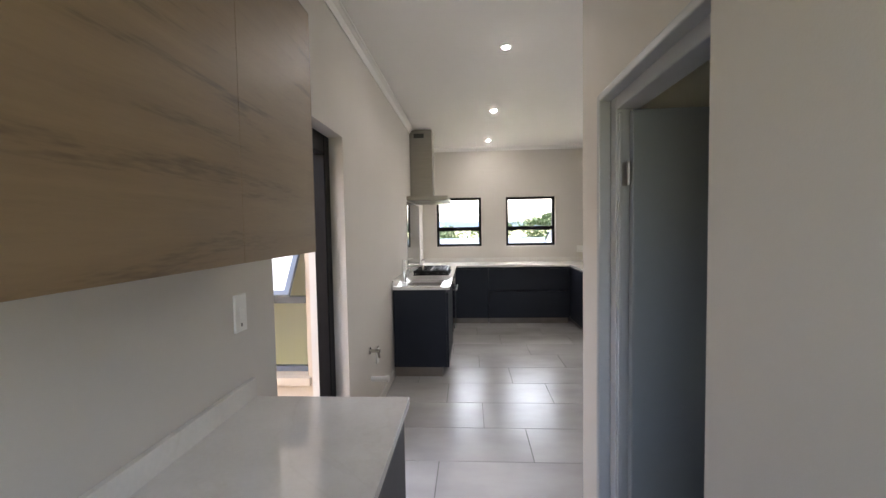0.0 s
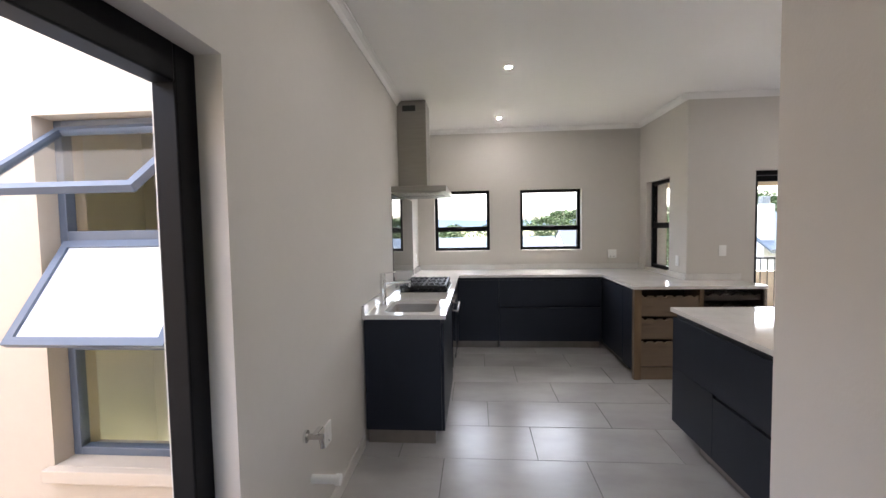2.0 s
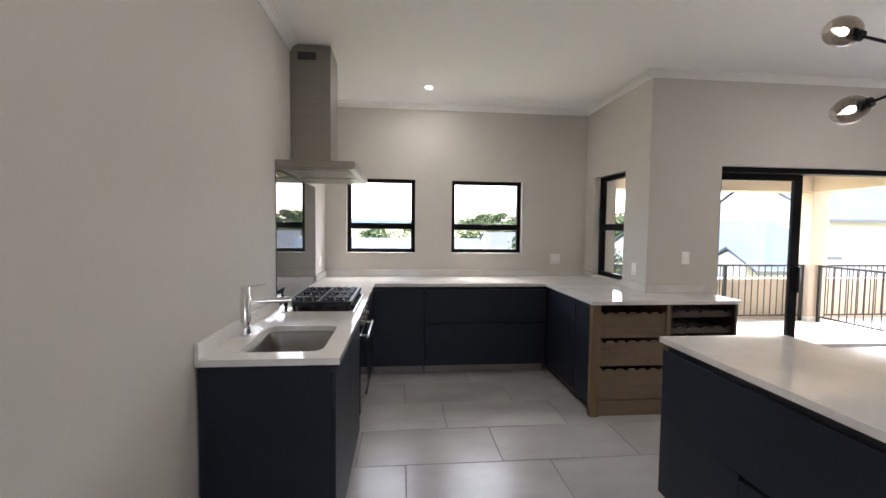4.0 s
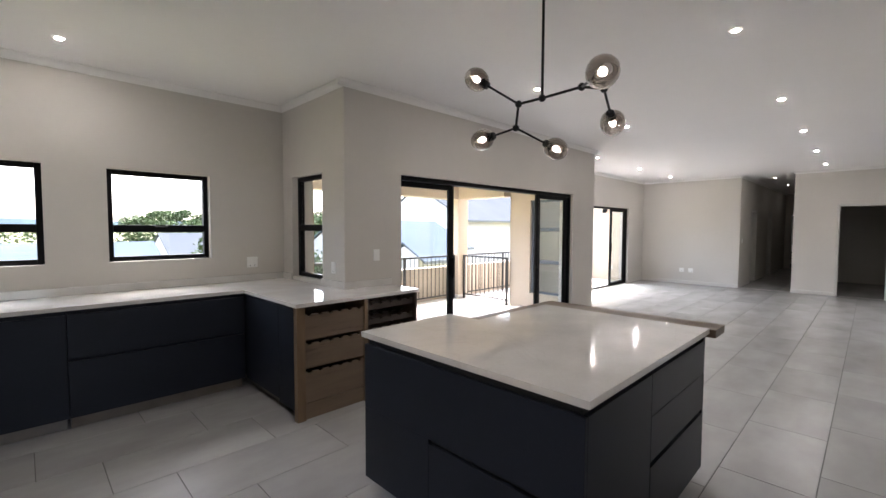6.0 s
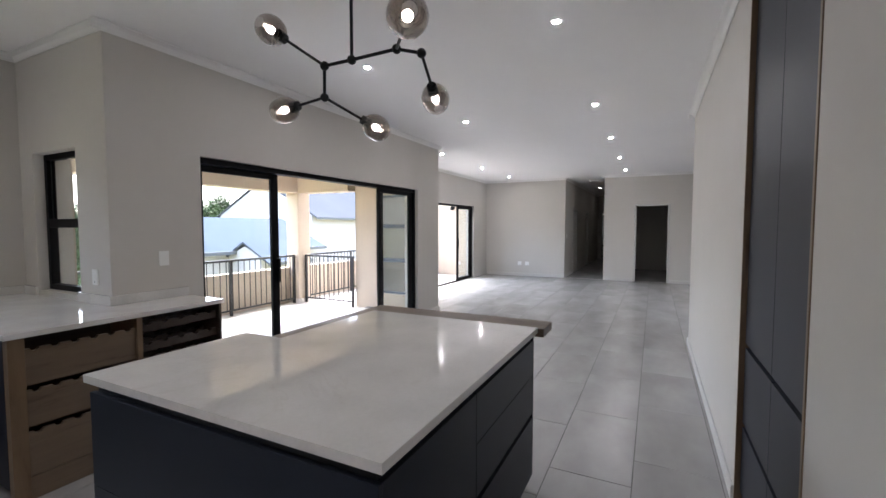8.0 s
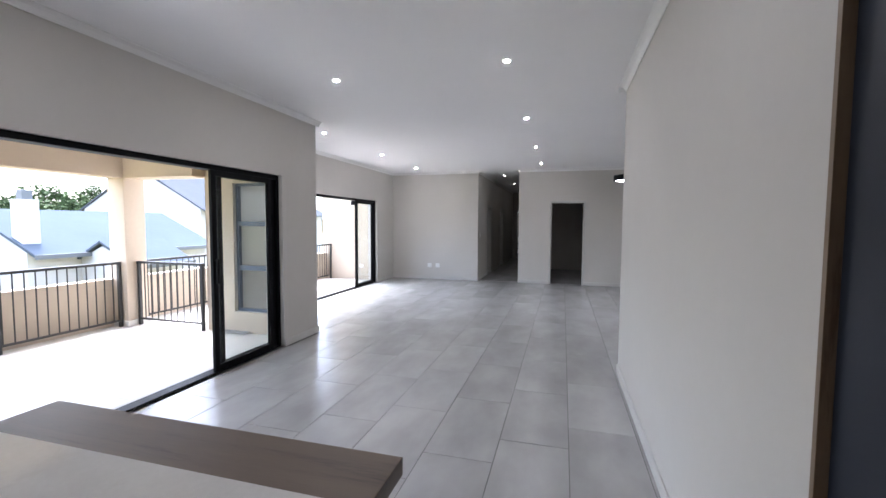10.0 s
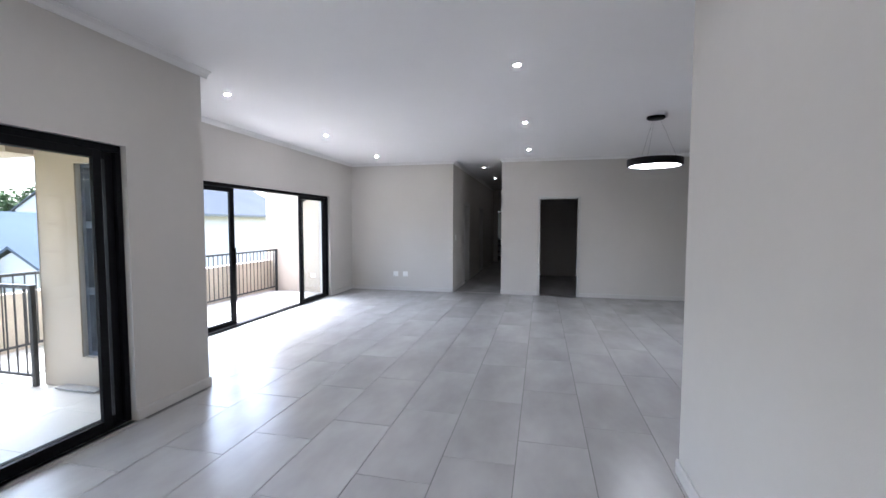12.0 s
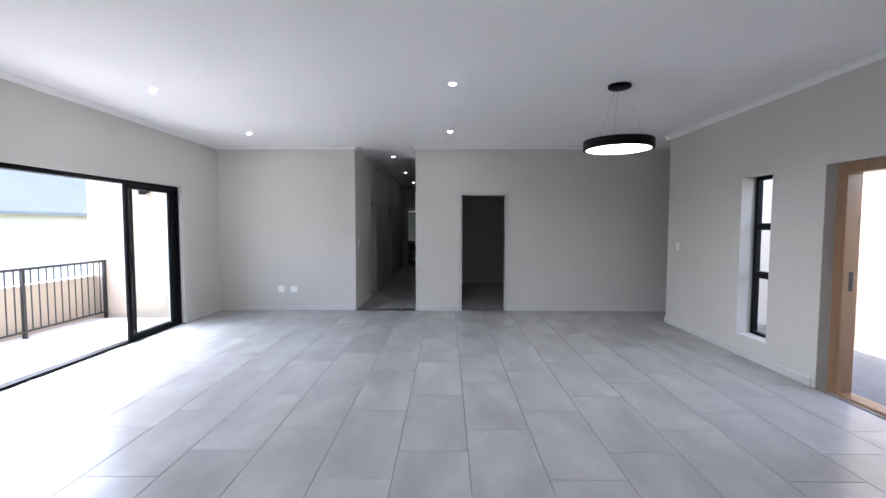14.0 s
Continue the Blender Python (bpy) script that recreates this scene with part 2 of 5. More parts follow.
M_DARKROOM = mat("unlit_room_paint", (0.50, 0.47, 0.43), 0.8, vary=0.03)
M_BLUEALU = mat("slate_blue_aluminium", (0.095, 0.115, 0.15), 0.4, vary=0.06)
M_BRASS = mat("chrome_pipe", (0.55, 0.53, 0.50), 0.2, metal=1.0, vary=0.05)


# ---- builders ----
def cube(bm, x0, x1, y0, y1, z0, z1):
    """One box between the given bounds."""
    x0, x1, y0, y1, z0, z1 = min(x0, x1), max(x0, x1), min(y0, y1), max(y0, y1), min(z0, z1), max(z0, z1)
    v = [bm.verts.new(p) for p in ((x0, y0, z0), (x1, y0, z0), (x1, y1, z0), (x0, y1, z0),
                                   (x0, y0, z1), (x1, y0, z1), (x1, y1, z1), (x0, y1, z1))]
    for f in ((3, 2, 1, 0), (4, 5, 6, 7), (0, 1, 5, 4), (1, 2, 6, 5), (2, 3, 7, 6), (3, 0, 4, 7)):
        bm.faces.new([v[i] for i in f])
    return bm


def bev(bm, width, segments=2):
    bmesh.ops.bevel(bm, geom=bm.edges[:], offset=width, segments=segments, affect="EDGES", profile=0.5)
    return bm


def tube(bm, a, b, r0, r1=None, seg=14):
    """A round bar from a to b, tapering from r0 to r1."""
    a, b = Vector(a), Vector(b)
    r1 = r0 if r1 is None else r1
    m = Matrix.Translation((a + b) / 2) @ (b - a).to_track_quat("Z", "Y").to_matrix().to_4x4()
    bmesh.ops.create_cone(bm, cap_ends=True, segments=seg, radius1=r0, radius2=r1, depth=(b - a).length, matrix=m)
    return bm


def solid(*bounds, bevel=0.0, segments=2):
    bm = cube(bmesh.new(), *bounds)
    return bev(bm, bevel, segments) if bevel else bm


def rod(a, b, r0, r1=None, seg=14):
    return tube(bmesh.new(), a, b, r0, r1, seg)


def lathe(points, centre, seg=24):
    """A turned shape from (radius, height) pairs about an upright axis."""
    bm = bmesh.new()
    rings = []
    for r, z in points:
        rings.append([bm.verts.new((centre[0] + r * math.cos(2 * math.pi * i / seg), centre[1] + r * math.sin(2 * math.pi * i / seg),
                                    centre[2] + z)) for i in range(seg)])
    for lo, hi in zip(rings, rings[1:]):
        for i in range(seg):
            bm.faces.new((lo[i], lo[(i + 1) % seg], hi[(i + 1) % seg], hi[i]))
    bm.faces.new(rings[0][::-1])
    bm.faces.new(rings[-1])
    return bm


def mesh_of(name, bm, material, smooth=False):
    bmesh.ops.recalc_face_normals(bm, faces=bm.faces[:])
    me = bpy.data.meshes.new(name)
    bm.to_mesh(me)
    bm.free()
    me.materials.append(material)
    if smooth:
        for p in me.polygons:
            p.use_smooth = True
        me.set_sharp_from_angle(angle=radians(38))
    return me


def part(name, bm, material, parent, label="", smooth=False):
    """One mesh object under a thing or a part; its geometry is given in world metres."""
    ob = new(name, mesh_of(name, bm, material, smooth))
    if parent is not None:
        base = Vector((0, 0, 0))
        p = parent
        while p is not None:
            base += p.location
            p = p.parent
        ob.data.transform(Matrix.Translation(-base))
        ob.parent = parent
    if label:
        ob["label"] = label
    return ob


def thing(name, at, label, category, group=""):
    """An Empty at the base of a thing."""
    ob = new(name)
    ob.location = at
    ob.empty_display_size = 0.1
    return tagged(ob, label, category, group)


def setting(name, bm, material, label="", category="", smooth=False):
    ob = new(name, mesh_of(name, bm, material, smooth))
    return tagged(ob, label, category, kind="structure")


def wall(name, axis, face, back, a0, a1, z0, z1, holes=(), material=None, label="painted plaster wall"):
    """A wall between two planes along an axis, with openings (a0, a1, z0, z1) through it."""
    bm = bmesh.new()

    def slab(p0, p1, q0, q1):
        if p1 - p0 > 1e-4 and q1 - q0 > 1e-4:
            if axis == "x":
                cube(bm, face, back, p0, p1, q0, q1)
            else:
                cube(bm, p0, p1, face, back, q0, q1)
    cur = a0
    for h0, h1, g0, g1 in sorted(holes):
        slab(cur, h0, z0, z1)
        slab(h0, h1, z0, g0)
        slab(h0, h1, g1, z1)
        cur = h1
    slab(cur, a1, z0, z1)
    return setting(name, bm, material or M_WALL, label, "wall")


CEIL = 2.92
LX, NY, EX, SY, PY = -0.71, 7.42, 13.46, 2.22, -0.12   # west wall, kitchen wall, far wall, passage wall, entrance wall
CX, VY, LY = 2.37, 6.10, 7.42                          # kitchen pier, verandah wall, living-room wall

# ---- shell ----
wall("wall_west", "x", LX, LX - 0.25, -1.2, NY + 0.25, -0.3, 3.1, [(1.68, 2.72, 0.0, 2.15)])
wall("wall_kitchen_back", "y", NY, NY + 0.25, LX, CX + 0.25, -0.3, 3.1, [(-0.47, 0.315, 1.215, 2.07), (0.74, 1.585, 1.215, 2.065)])
wall("wall_kitchen_pier", "x", CX, CX + 0.25, VY + 0.25, NY, -0.3, 3.1, [(6.52, 7.20, 0.985, 2.10)])
wall("wall_verandah", "y", VY, VY + 0.25, CX, 7.50, -0.3, 3.1, [(3.06, 6.76, 0.0, 2.105)])
wall("wall_verandah_return", "x", 7.50, 7.25, VY + 0.25, LY + 0.30, -0.3, 3.1, [(6.60, 7.26, 0.27, 2.08)])
wall("wall_living", "y", LY, LY + 0.25, 7.50, EX + 0.2, -0.3, 3.1, [(8.70, 12.40, 0.0, 2.105)])
wall("wall_far", "x", EX, EX + 0.15, -1.6, LY, -0.3, 3.1, [(2.27, 3.13, 0.0, 2.10), (3.91, 4.985, 0.0, 3.1)])
wall("wall_entrance", "y", PY, PY - 0.25, 6.95, 12.61, -0.3, 3.1, [(8.55, 9.86, 0.0, 2.09), (10.50, 10.97, 0.25, 2.10)])
wall("wall_entrance_return", "x", 12.61, 12.45, -1.6, PY - 0.25, -0.3, 3.1)
wall("wall_recess_end", "y", -1.6, -1.75, 12.45, EX + 0.15, -0.3, 3.1)
wall("wall_passage_end", "x", 6.95, 6.80, PY - 0.25, SY - 0.15, -0.3, 3.1)
wall("wall_passage", "y", SY, SY - 0.15, 3.46, 6.95, -0.3, 3.1)
wall("wall_passage_near", "y", SY, SY - 0.15, 0.69, 2.353, -0.3, 3.1)
wall("wall_scullery", "x", 0.69, 0.81, -1.2, SY - 0.15, -0.3, 3.1, [(1.065, 1.96, 0.0, 2.13)])
# second opening is out of view, added to light the store door leaf
wall("wall_scullery_end", "y", -1.2, -1.35, LX - 0.25, 3.6, -0.3, 3.1, [(-0.55, 0.60, 0.95, 2.4), (1.5, 2.0, 1.3, 1.85)])
wall("wall_store_east", "x", 3.62, 3.50, -1.2, SY - 0.15, -0.3, 3.1)
# corridor and dark room past the far wall
wall("wall_corridor_left", "y", 4.985, 5.135, EX + 0.15, 21.6, -0.3, 3.1, [(14.9, 15.7, 0, 2.08), (17.6, 18.4, 0, 2.08)])
wall("wall_corridor_right", "y", 3.91, 3.76, EX + 0.15, 21.6, -0.3, 3.1)
wall("wall_corridor_end", "x", 21.6, 21.75, 3.76, 5.135, -0.3, 3.1, [(4.05, 4.80, 0.0, 2.1)])
wall("wall_study_side", "y", 1.6, 1.45, EX + 0.15, 17.2, -0.3, 3.1)
wall("wall_study_end", "x", 17.2, 17.35, 1.45, 3.76, -0.3, 3.1)
wall("wall_bedroom_back", "x", 25.6, 25.75, 2.0, 7.0, -0.3, 3.1, [(4.3, 5.45, 0.80, 2.18)])
wall("wall_bedroom_left", "y", 7.0, 7.15, EX + 0.2, 25.75, -0.3, 3.1)
wall("wall_bedroom_right", "y", 2.0, 1.85, 17.35, 25.75, -0.3, 3.1)

slab = bmesh.new()
cube(slab, LX - 0.2, CX + 0.2, -1.3, NY + 0.2, -0.3, -0.004)
cube(slab, CX + 0.2, 7.4, -1.3, VY + 0.22, -0.3, -0.004)
cube(slab, 7.4, EX + 0.1, -1.7, LY + 0.22, -0.3, -0.004)
cube(slab, EX + 0.1, 25.7, 1.4, 7.1, -0.3, -0.004)
floor = setting("floor", slab, M_GROUT, "grey grouted floor under large tiles", "floor")
ceil_bm = bmesh.new()
cube(ceil_bm, LX, CX, -1.2, NY, CEIL, 3.08)
cube(ceil_bm, CX, 7.5, -1.2, VY, CEIL, 3.08)
cube(ceil_bm, 7.5, EX, PY - 0.1, LY, CEIL, 3.08)
cube(ceil_bm, 12.5, EX, -1.6, PY - 0.1, CEIL, 3.08)
cube(ceil_bm, EX, 25.6, 1.6, 7.0, CEIL, 3.08)
setting("ceiling", ceil_bm, M_CEIL, "smooth white painted ceiling", "ceiling")
roof_bm = bmesh.new()
cube(roof_bm, LX - 0.4, 26.0, PY - 0.27, NY + 0.4, 3.1, 3.25)
cube(roof_bm, LX - 0.4, 6.95, -1.9, PY - 0.27, 3.1, 3.25)
cube(roof_bm, 12.45, 26.0, -1.9, PY - 0.27, 3.1, 3.25)
setting("roof_slab", roof_bm, M_GUTTER, "dark roof slab over the rooms", "roof")


def cornice(name, a, b, inward):
    """A coved strip under the ceiling from a to b, projecting inward."""
    a, b, n = Vector((*a, 0)), Vector((*b, 0)), Vector((*inward, 0))
    prof = [(0.0, -0.060), (0.008, -0.060), (0.011, -0.048), (0.026, -0.024), (0.048, -0.011), (0.060, -0.008), (0.060, -0.0005), (0.0, -0.0005)]
    bm = bmesh.new()
    rings = [[bm.verts.new(p + n * (d + 0.002) + Vector((0, 0, CEIL + h))) for d, h in prof] for p in (a, b)]
    for i in range(len(prof)):
        j = (i + 1) % len(prof)
        bm.faces.new((rings[0][i], rings[0][j], rings[1][j], rings[1][i]))
    bm.faces.new(rings[0])
    bm.faces.new(rings[1][::-1])
    return setting(name, bm, M_CORNICE, "white coved ceiling cornice", "cornice")


def skirting(name, a, b, inward, h=0.085):
    a, b, n = Vector((*a, 0)), Vector((*b, 0)), Vector((*inward, 0))
    prof = [(0.0, 0.001), (0.014, 0.001), (0.014, h - 0.012), (0.008, h), (0.0, h)]
    bm = bmesh.new()
    rings = [[bm.verts.new(p + n * (d + 0.002) + Vector((0, 0, q))) for d, q in prof] for p in (a, b)]
    for i in range(len(prof)):
        j = (i + 1) % len(prof)
        bm.faces.new((rings[0][i], rings[0][j], rings[1][j], rings[1][i]))
    bm.faces.new(rings[0])
    bm.faces.new(rings[1][::-1])
    return setting(name, bm, M_SKIRT, "pale grey painted skirting board", "skirting")


for a, b, n in (((LX, -1.2), (LX, NY), (1, 0)), ((LX, NY), (CX, NY), (0, -1)), ((CX, NY), (CX, VY), (-1, 0)), ((CX - 0.07, VY), (7.5 + 0.07, VY), (0, -1)),
                ((7.5, VY), (7.5, LY), (1, 0)), ((7.5, LY), (EX, LY), (0, -1)), ((EX, LY), (EX, 4.985), (-1, 0)), ((EX, 3.91), (EX, -1.6), (-1, 0)),
                ((12.61, PY), (6.95, PY), (0, 1)), ((12.61, -1.6), (12.61, PY + 0.07), (1, 0)), ((6.95, PY), (6.95, SY + 0.07), (1, 0)),
                ((6.95 + 0.07, SY), (3.46, SY), (0, 1)), ((2.353, SY), (0.69 - 0.07, SY), (0, 1)), ((0.69, SY + 0.07), (0.69, -1.2), (-1, 0)),
                ((EX, 4.985), (21.6, 4.985), (0, -1)), ((EX, 3.91), (21.6, 3.91), (0, 1))):
    cornice("cornice", a, b, n)
for a, b, n in (((LX, 2.72), (LX, 4.28), (1, 0)), ((6.76, VY), (7.514, VY), (0, -1)), ((7.5, VY - 0.014), (7.5, LY), (1, 0)), ((7.5, LY), (8.70, LY), (0, -1)),
                ((12.40, LY), (EX, LY), (0, -1)), ((EX, LY), (EX, 4.985), (-1, 0)), ((EX, 3.91), (EX, 3.142), (-1, 0)), ((EX, 2.263), (EX, -1.6), (-1, 0)),
                ((12.624, PY), (9.90, PY), (0, 1)), ((12.61, -1.6), (12.61, PY), (1, 0)), ((6.95, PY), (6.95, SY), (1, 0)),
                ((6.964, SY), (3.47, SY), (0, 1)), ((2.348, SY), (0.69, SY), (0, 1)), ((EX + 0.1, 4.985), (14.85, 4.985), (0, -1)), ((EX + 0.1, 3.91), (21.6, 3.91), (0, 1))):
    skirting("skirting", a, b, n)


# ---- windows and sliding doors ----
def kitchen_window(name, x0, x1, z0, z1, y):
    """Top-hung sash over a fixed light in a black aluminium frame."""
    w = thing(name, (x0, y, z0), "black aluminium window with a top sash over a fixed light", "window")
    w["kind"] = "structure"
    f, zm = 0.045, z0 + (z1 - z0) * 0.36
    for n, bm in (("frame_jamb", solid(x0, x0 + f, y - 0.03, y + 0.03, z0, z1, bevel=0.004)), ("frame_jamb", solid(x1 - f, x1, y - 0.03, y + 0.03, z0, z1, bevel=0.004)),
                  ("frame_head", solid(x0 + f, x1 - f, y - 0.03, y + 0.03, z1 - f, z1, bevel=0.004)), ("frame_sill", solid(x0 + f, x1 - f, y - 0.03, y + 0.03, z0, z0 + f, bevel=0.004)),
                  ("transom", solid(x0 + f, x1 - f, y - 0.035, y + 0.03, zm - 0.035, zm + 0.035, bevel=0.004))):
        part(n, bm, M_ALU, w)
    part("sash_stay", solid((x0 + x1) / 2 - 0.05, (x0 + x1) / 2 + 0.05, y - 0.055, y - 0.036, zm + 0.0, zm + 0.02, bevel=0.003), M_ALU, w)
    part("pane", solid(x0 + f, x1 - f, y - 0.003, y + 0.003, zm + 0.035, z1 - f), M_GLASS, w)
    part("pane", solid(x0 + f, x1 - f, y - 0.003, y + 0.003, z0 + f, zm - 0.035), M_GLASS, w)
    return w


kitchen_window("window_1", -0.47, 0.315, 1.215, 2.07, NY + 0.10)
kitchen_window("window_2", 0.74, 1.585, 1.215, 2.065, NY + 0.10)

w3 = tagged(thing("window_3", (CX + 0.12, 6.52, 0.985), "narrow black aluminium side window above the worktop", "window"), kind="structure")
X3 = CX + 0.10
for n, b in (("frame_jamb", (6.52, 6.565, 0.985, 2.10)), ("frame_jamb", (7.155, 7.20, 0.985, 2.10)), ("frame_head", (6.565, 7.155, 2.055, 2.10)),
             ("frame_sill", (6.565, 7.155, 0.985, 1.03)), ("transom", (6.565, 7.155, 1.50, 1.57))):
    part(n, solid(X3 - 0.03, X3 + 0.03, *b, bevel=0.004), M_ALU, w3)
part("pane", solid(X3 - 0.003, X3 + 0.003, 6.565, 7.155, 1.03, 1.50), M_GLASS, w3)
part("pane", solid(X3 - 0.003, X3 + 0.003, 6.565, 7.155, 1.57, 2.055), M_GLASS, w3)


def slider(name, x0, x1, y, z1, stiles, label):
    """Sliding door: outer frame, one fixed leaf, and two leaves stacked open at one end."""
    d = tagged(thing(name, (x0, y, 0.0), label, "sliding door"), kind="structure")
    part("frame_head", solid(x0, x1, y - 0.05, y + 0.07, z1 - 0.05, z1, bevel=0.004), M_ALU, d)
    part("frame_jamb", solid(x0, x0 + 0.045, y - 0.05, y + 0.07, 0, z1 - 0.05, bevel=0.004), M_ALU, d)
    part("frame_jamb", solid(x1 - 0.045, x1, y - 0.05, y + 0.07, 0, z1 - 0.05, bevel=0.004), M_ALU, d)
    part("track", solid(x0 + 0.045, x1 - 0.045, y - 0.05, y + 0.07, -0.001, 0.018, bevel=0.003), M_ALU, d)
    for a0, a1, yy, handle in stiles:
        leaf = part("leaf", solid(a0, a0 + 0.06, yy - 0.018, yy + 0.018, 0.02, z1 - 0.052, bevel=0.004), M_ALU, d, "black aluminium leaf stile")
        part("stile", solid(a1 - (0.09 if handle and handle > a1 - 0.1 else 0.06), a1, yy - 0.018, yy + 0.018, 0.02, z1 - 0.052, bevel=0.004), M_ALU, leaf)
        part("top_rail", solid(a0 + 0.06, a1 - 0.06, yy - 0.018, yy + 0.018, z1 - 0.11, z1 - 0.052, bevel=0.004), M_ALU, leaf)
        part("bottom_rail", solid(a0 + 0.06, a1 - 0.06, yy - 0.018, yy + 0.018, 0.02, 0.085, bevel=0.004), M_ALU, leaf)
        part("pane", solid(a0 + 0.06, a1 - 0.06, yy - 0.003, yy + 0.003, 0.085, z1 - 0.11), M_GLASS, leaf, "clear door glass")
        if handle is not None:
            hb = cube(bmesh.new(), handle - 0.014, handle + 0.014, yy - 0.05, yy - 0.035, 0.92, 1.17)
            cube(hb, handle - 0.010, handle + 0.010, yy - 0.035, yy - 0.018, 0.93, 0.96)
            cube(hb, handle - 0.010, handle + 0.010, yy - 0.035, yy - 0.018, 1.13, 1.16)
            part("handle", hb, M_ALU, leaf, "black pull handle")
    return d


slider("door_1", 3.06, 6.76, VY + 0.10, 2.105, [(3.10, 4.00, VY + 0.14, 3.97), (5.83, 6.72, VY + 0.10, None), (5.71, 6.60, VY + 0.055, 5.74)],
       "black aluminium sliding door to the verandah, standing open")
slider("door_2", 8.70, 12.40, LY + 0.10, 2.105, [(8.74, 9.67, LY + 0.14, 9.64), (11.435, 12.355, LY + 0.10, None), (11.30, 12.22, LY + 0.055, 11.33)],
       "black aluminium sliding door to the balcony, standing open")

# back door of the scullery: frame only, its leaf swung away outside
bd = tagged(thing("door_3", (LX - 0.12, 1.68, 0), "black aluminium back door frame, door swung open outside", "door"), kind="structure")
part("frame_jamb", solid(LX - 0.17, LX - 0.09, 2.62, 2.72, 0, 2.15, bevel=0.006), M_ALU, bd)
part("frame_jamb", solid(LX - 0.17, LX - 0.09, 1.68, 1.74, 0, 2.15, bevel=0.006), M_ALU, bd)
part("frame_head", solid(LX - 0.17, LX - 0.09, 1.74, 2.62, 2.03, 2.15, bevel=0.006), M_ALU, bd)
part("threshold", solid(LX - 0.17, LX - 0.09, 1.74, 2.62, -0.002, 0.02, bevel=0.004), M_ALU, bd)
part("door_handle", rod((LX - 0.185, 1.71, 1.03), (LX - 0.225, 1.71, 1.03), 0.011), M_ALU, bd, "black lever handle")

# scullery store door and its steel frame
sd = tagged(thing("door_4", (0.72, 1.9, 0), "grey painted flush door standing open into a dark store", "door"), kind="structure")
for n, b in (("frame_jamb", (0.737, 0.800, 1.866, 1.962, 0, 2.13)), ("frame_jamb", (0.750, 0.835, 1.063, 1.105, 0, 2.13)), ("frame_head", (0.737, 0.835, 1.105, 1.866, 2.045, 2.132))):
    part(n, solid(*b, bevel=0.006), M_FRAME, sd, "grey painted pressed-steel frame")
part("frame_lip", solid(0.683, 0.737, 1.928, 1.962, 0, 2.13, bevel=0.006), M_FRAME, sd)
part("frame_lip", solid(0.683, 0.737, 1.07, 1.928, 2.098, 2.132, bevel=0.006), M_FRAME, sd)
part("frame_stop", solid(0.745, 0.758, 1.848, 1.866, 0, 2.03, bevel=0.003), M_FRAME, sd)
leaf = part("leaf", solid(0.784, 1.564, 1.80, 1.842, 0.01, 2.03, bevel=0.004), M_DOOR, sd, "flat grey painted door leaf")
for hz in (0.25, 1.72):
    part("hinge", rod((0.775, 1.822, hz), (0.775, 1.822, hz + 0.10), 0.008), M_STEEL, leaf, "steel butt hinge")
part("hinge_plate", solid(0.745, 0.782, 1.8625, 1.8655, 1.72, 1.82), M_STEEL, sd)
for hz in (1.735, 1.80):
    part("hinge_screw", rod((0.760, 1.8635, hz), (0.760, 1.8605, hz), 0.004, seg=8), M_SLOT, sd)

# study doorway frame
fd = tagged(thing("door_5", (EX, 2.27, 0), "off-white steel door frame to an unlit room", "door frame"), kind="structure")
for n, b in (("frame_jamb", (3.085, 3.14, 0, 2.115)), ("frame_jamb", (2.265, 2.32, 0, 2.115)), ("frame_head", (2.32, 3.085, 2.06, 2.115))):
    part(n, solid(EX - 0.012, EX + 0.162, *b, bevel=0.006), M_WHITEFRAME, fd)

# corridor door frames
for x in (14.9, 17.6):
    cf = tagged(thing("door_frame", (x, 4.985, 0), "off-white steel door frame along the corridor", "door frame"), kind="structure")
    part("frame_jamb", solid(x - 0.03, x + 0.05, 4.973, 5.145, 0, 2.11, bevel=0.006), M_WHITEFRAME, cf)
    part("frame_jamb", solid(x + 0.75, x + 0.83, 4.973, 5.145, 0, 2.11, bevel=0.006), M_WHITEFRAME, cf)
    part("frame_head", solid(x + 0.05, x + 0.75, 4.973, 5.145, 2.03, 2.11, bevel=0.006), M_WHITEFRAME, cf)

# tall narrow window beside the entrance
pw = tagged(thing("window_4", (10.50, PY - 0.12, 0.25), "tall narrow black aluminium window with three lights", "window"), kind="structure")
YW = PY - 0.19
for n, b in (("frame_jamb", (10.50, 10.545, 0.25, 2.10)), ("frame_jamb", (10.925, 10.97, 0.25, 2.10)), ("frame_head", (10.545, 10.925, 2.055, 2.10)),
             ("frame_sill", (10.545, 10.925, 0.25, 0.285)), ("transom", (10.545, 10.925, 0.92, 1.0)), ("transom", (10.545, 10.925, 1.48, 1.56))):
    part(n, solid(b[0], b[1], YW - 0.03, YW + 0.03, b[2], b[3], bevel=0.004), M_ALU, pw)
for z0, z1 in ((0.285, 0.92), (1.0, 1.48), (1.56, 2.055)):
    part("pane", solid(10.545, 10.925, YW - 0.003, YW + 0.003, z0, z1), M_GLASS, pw)

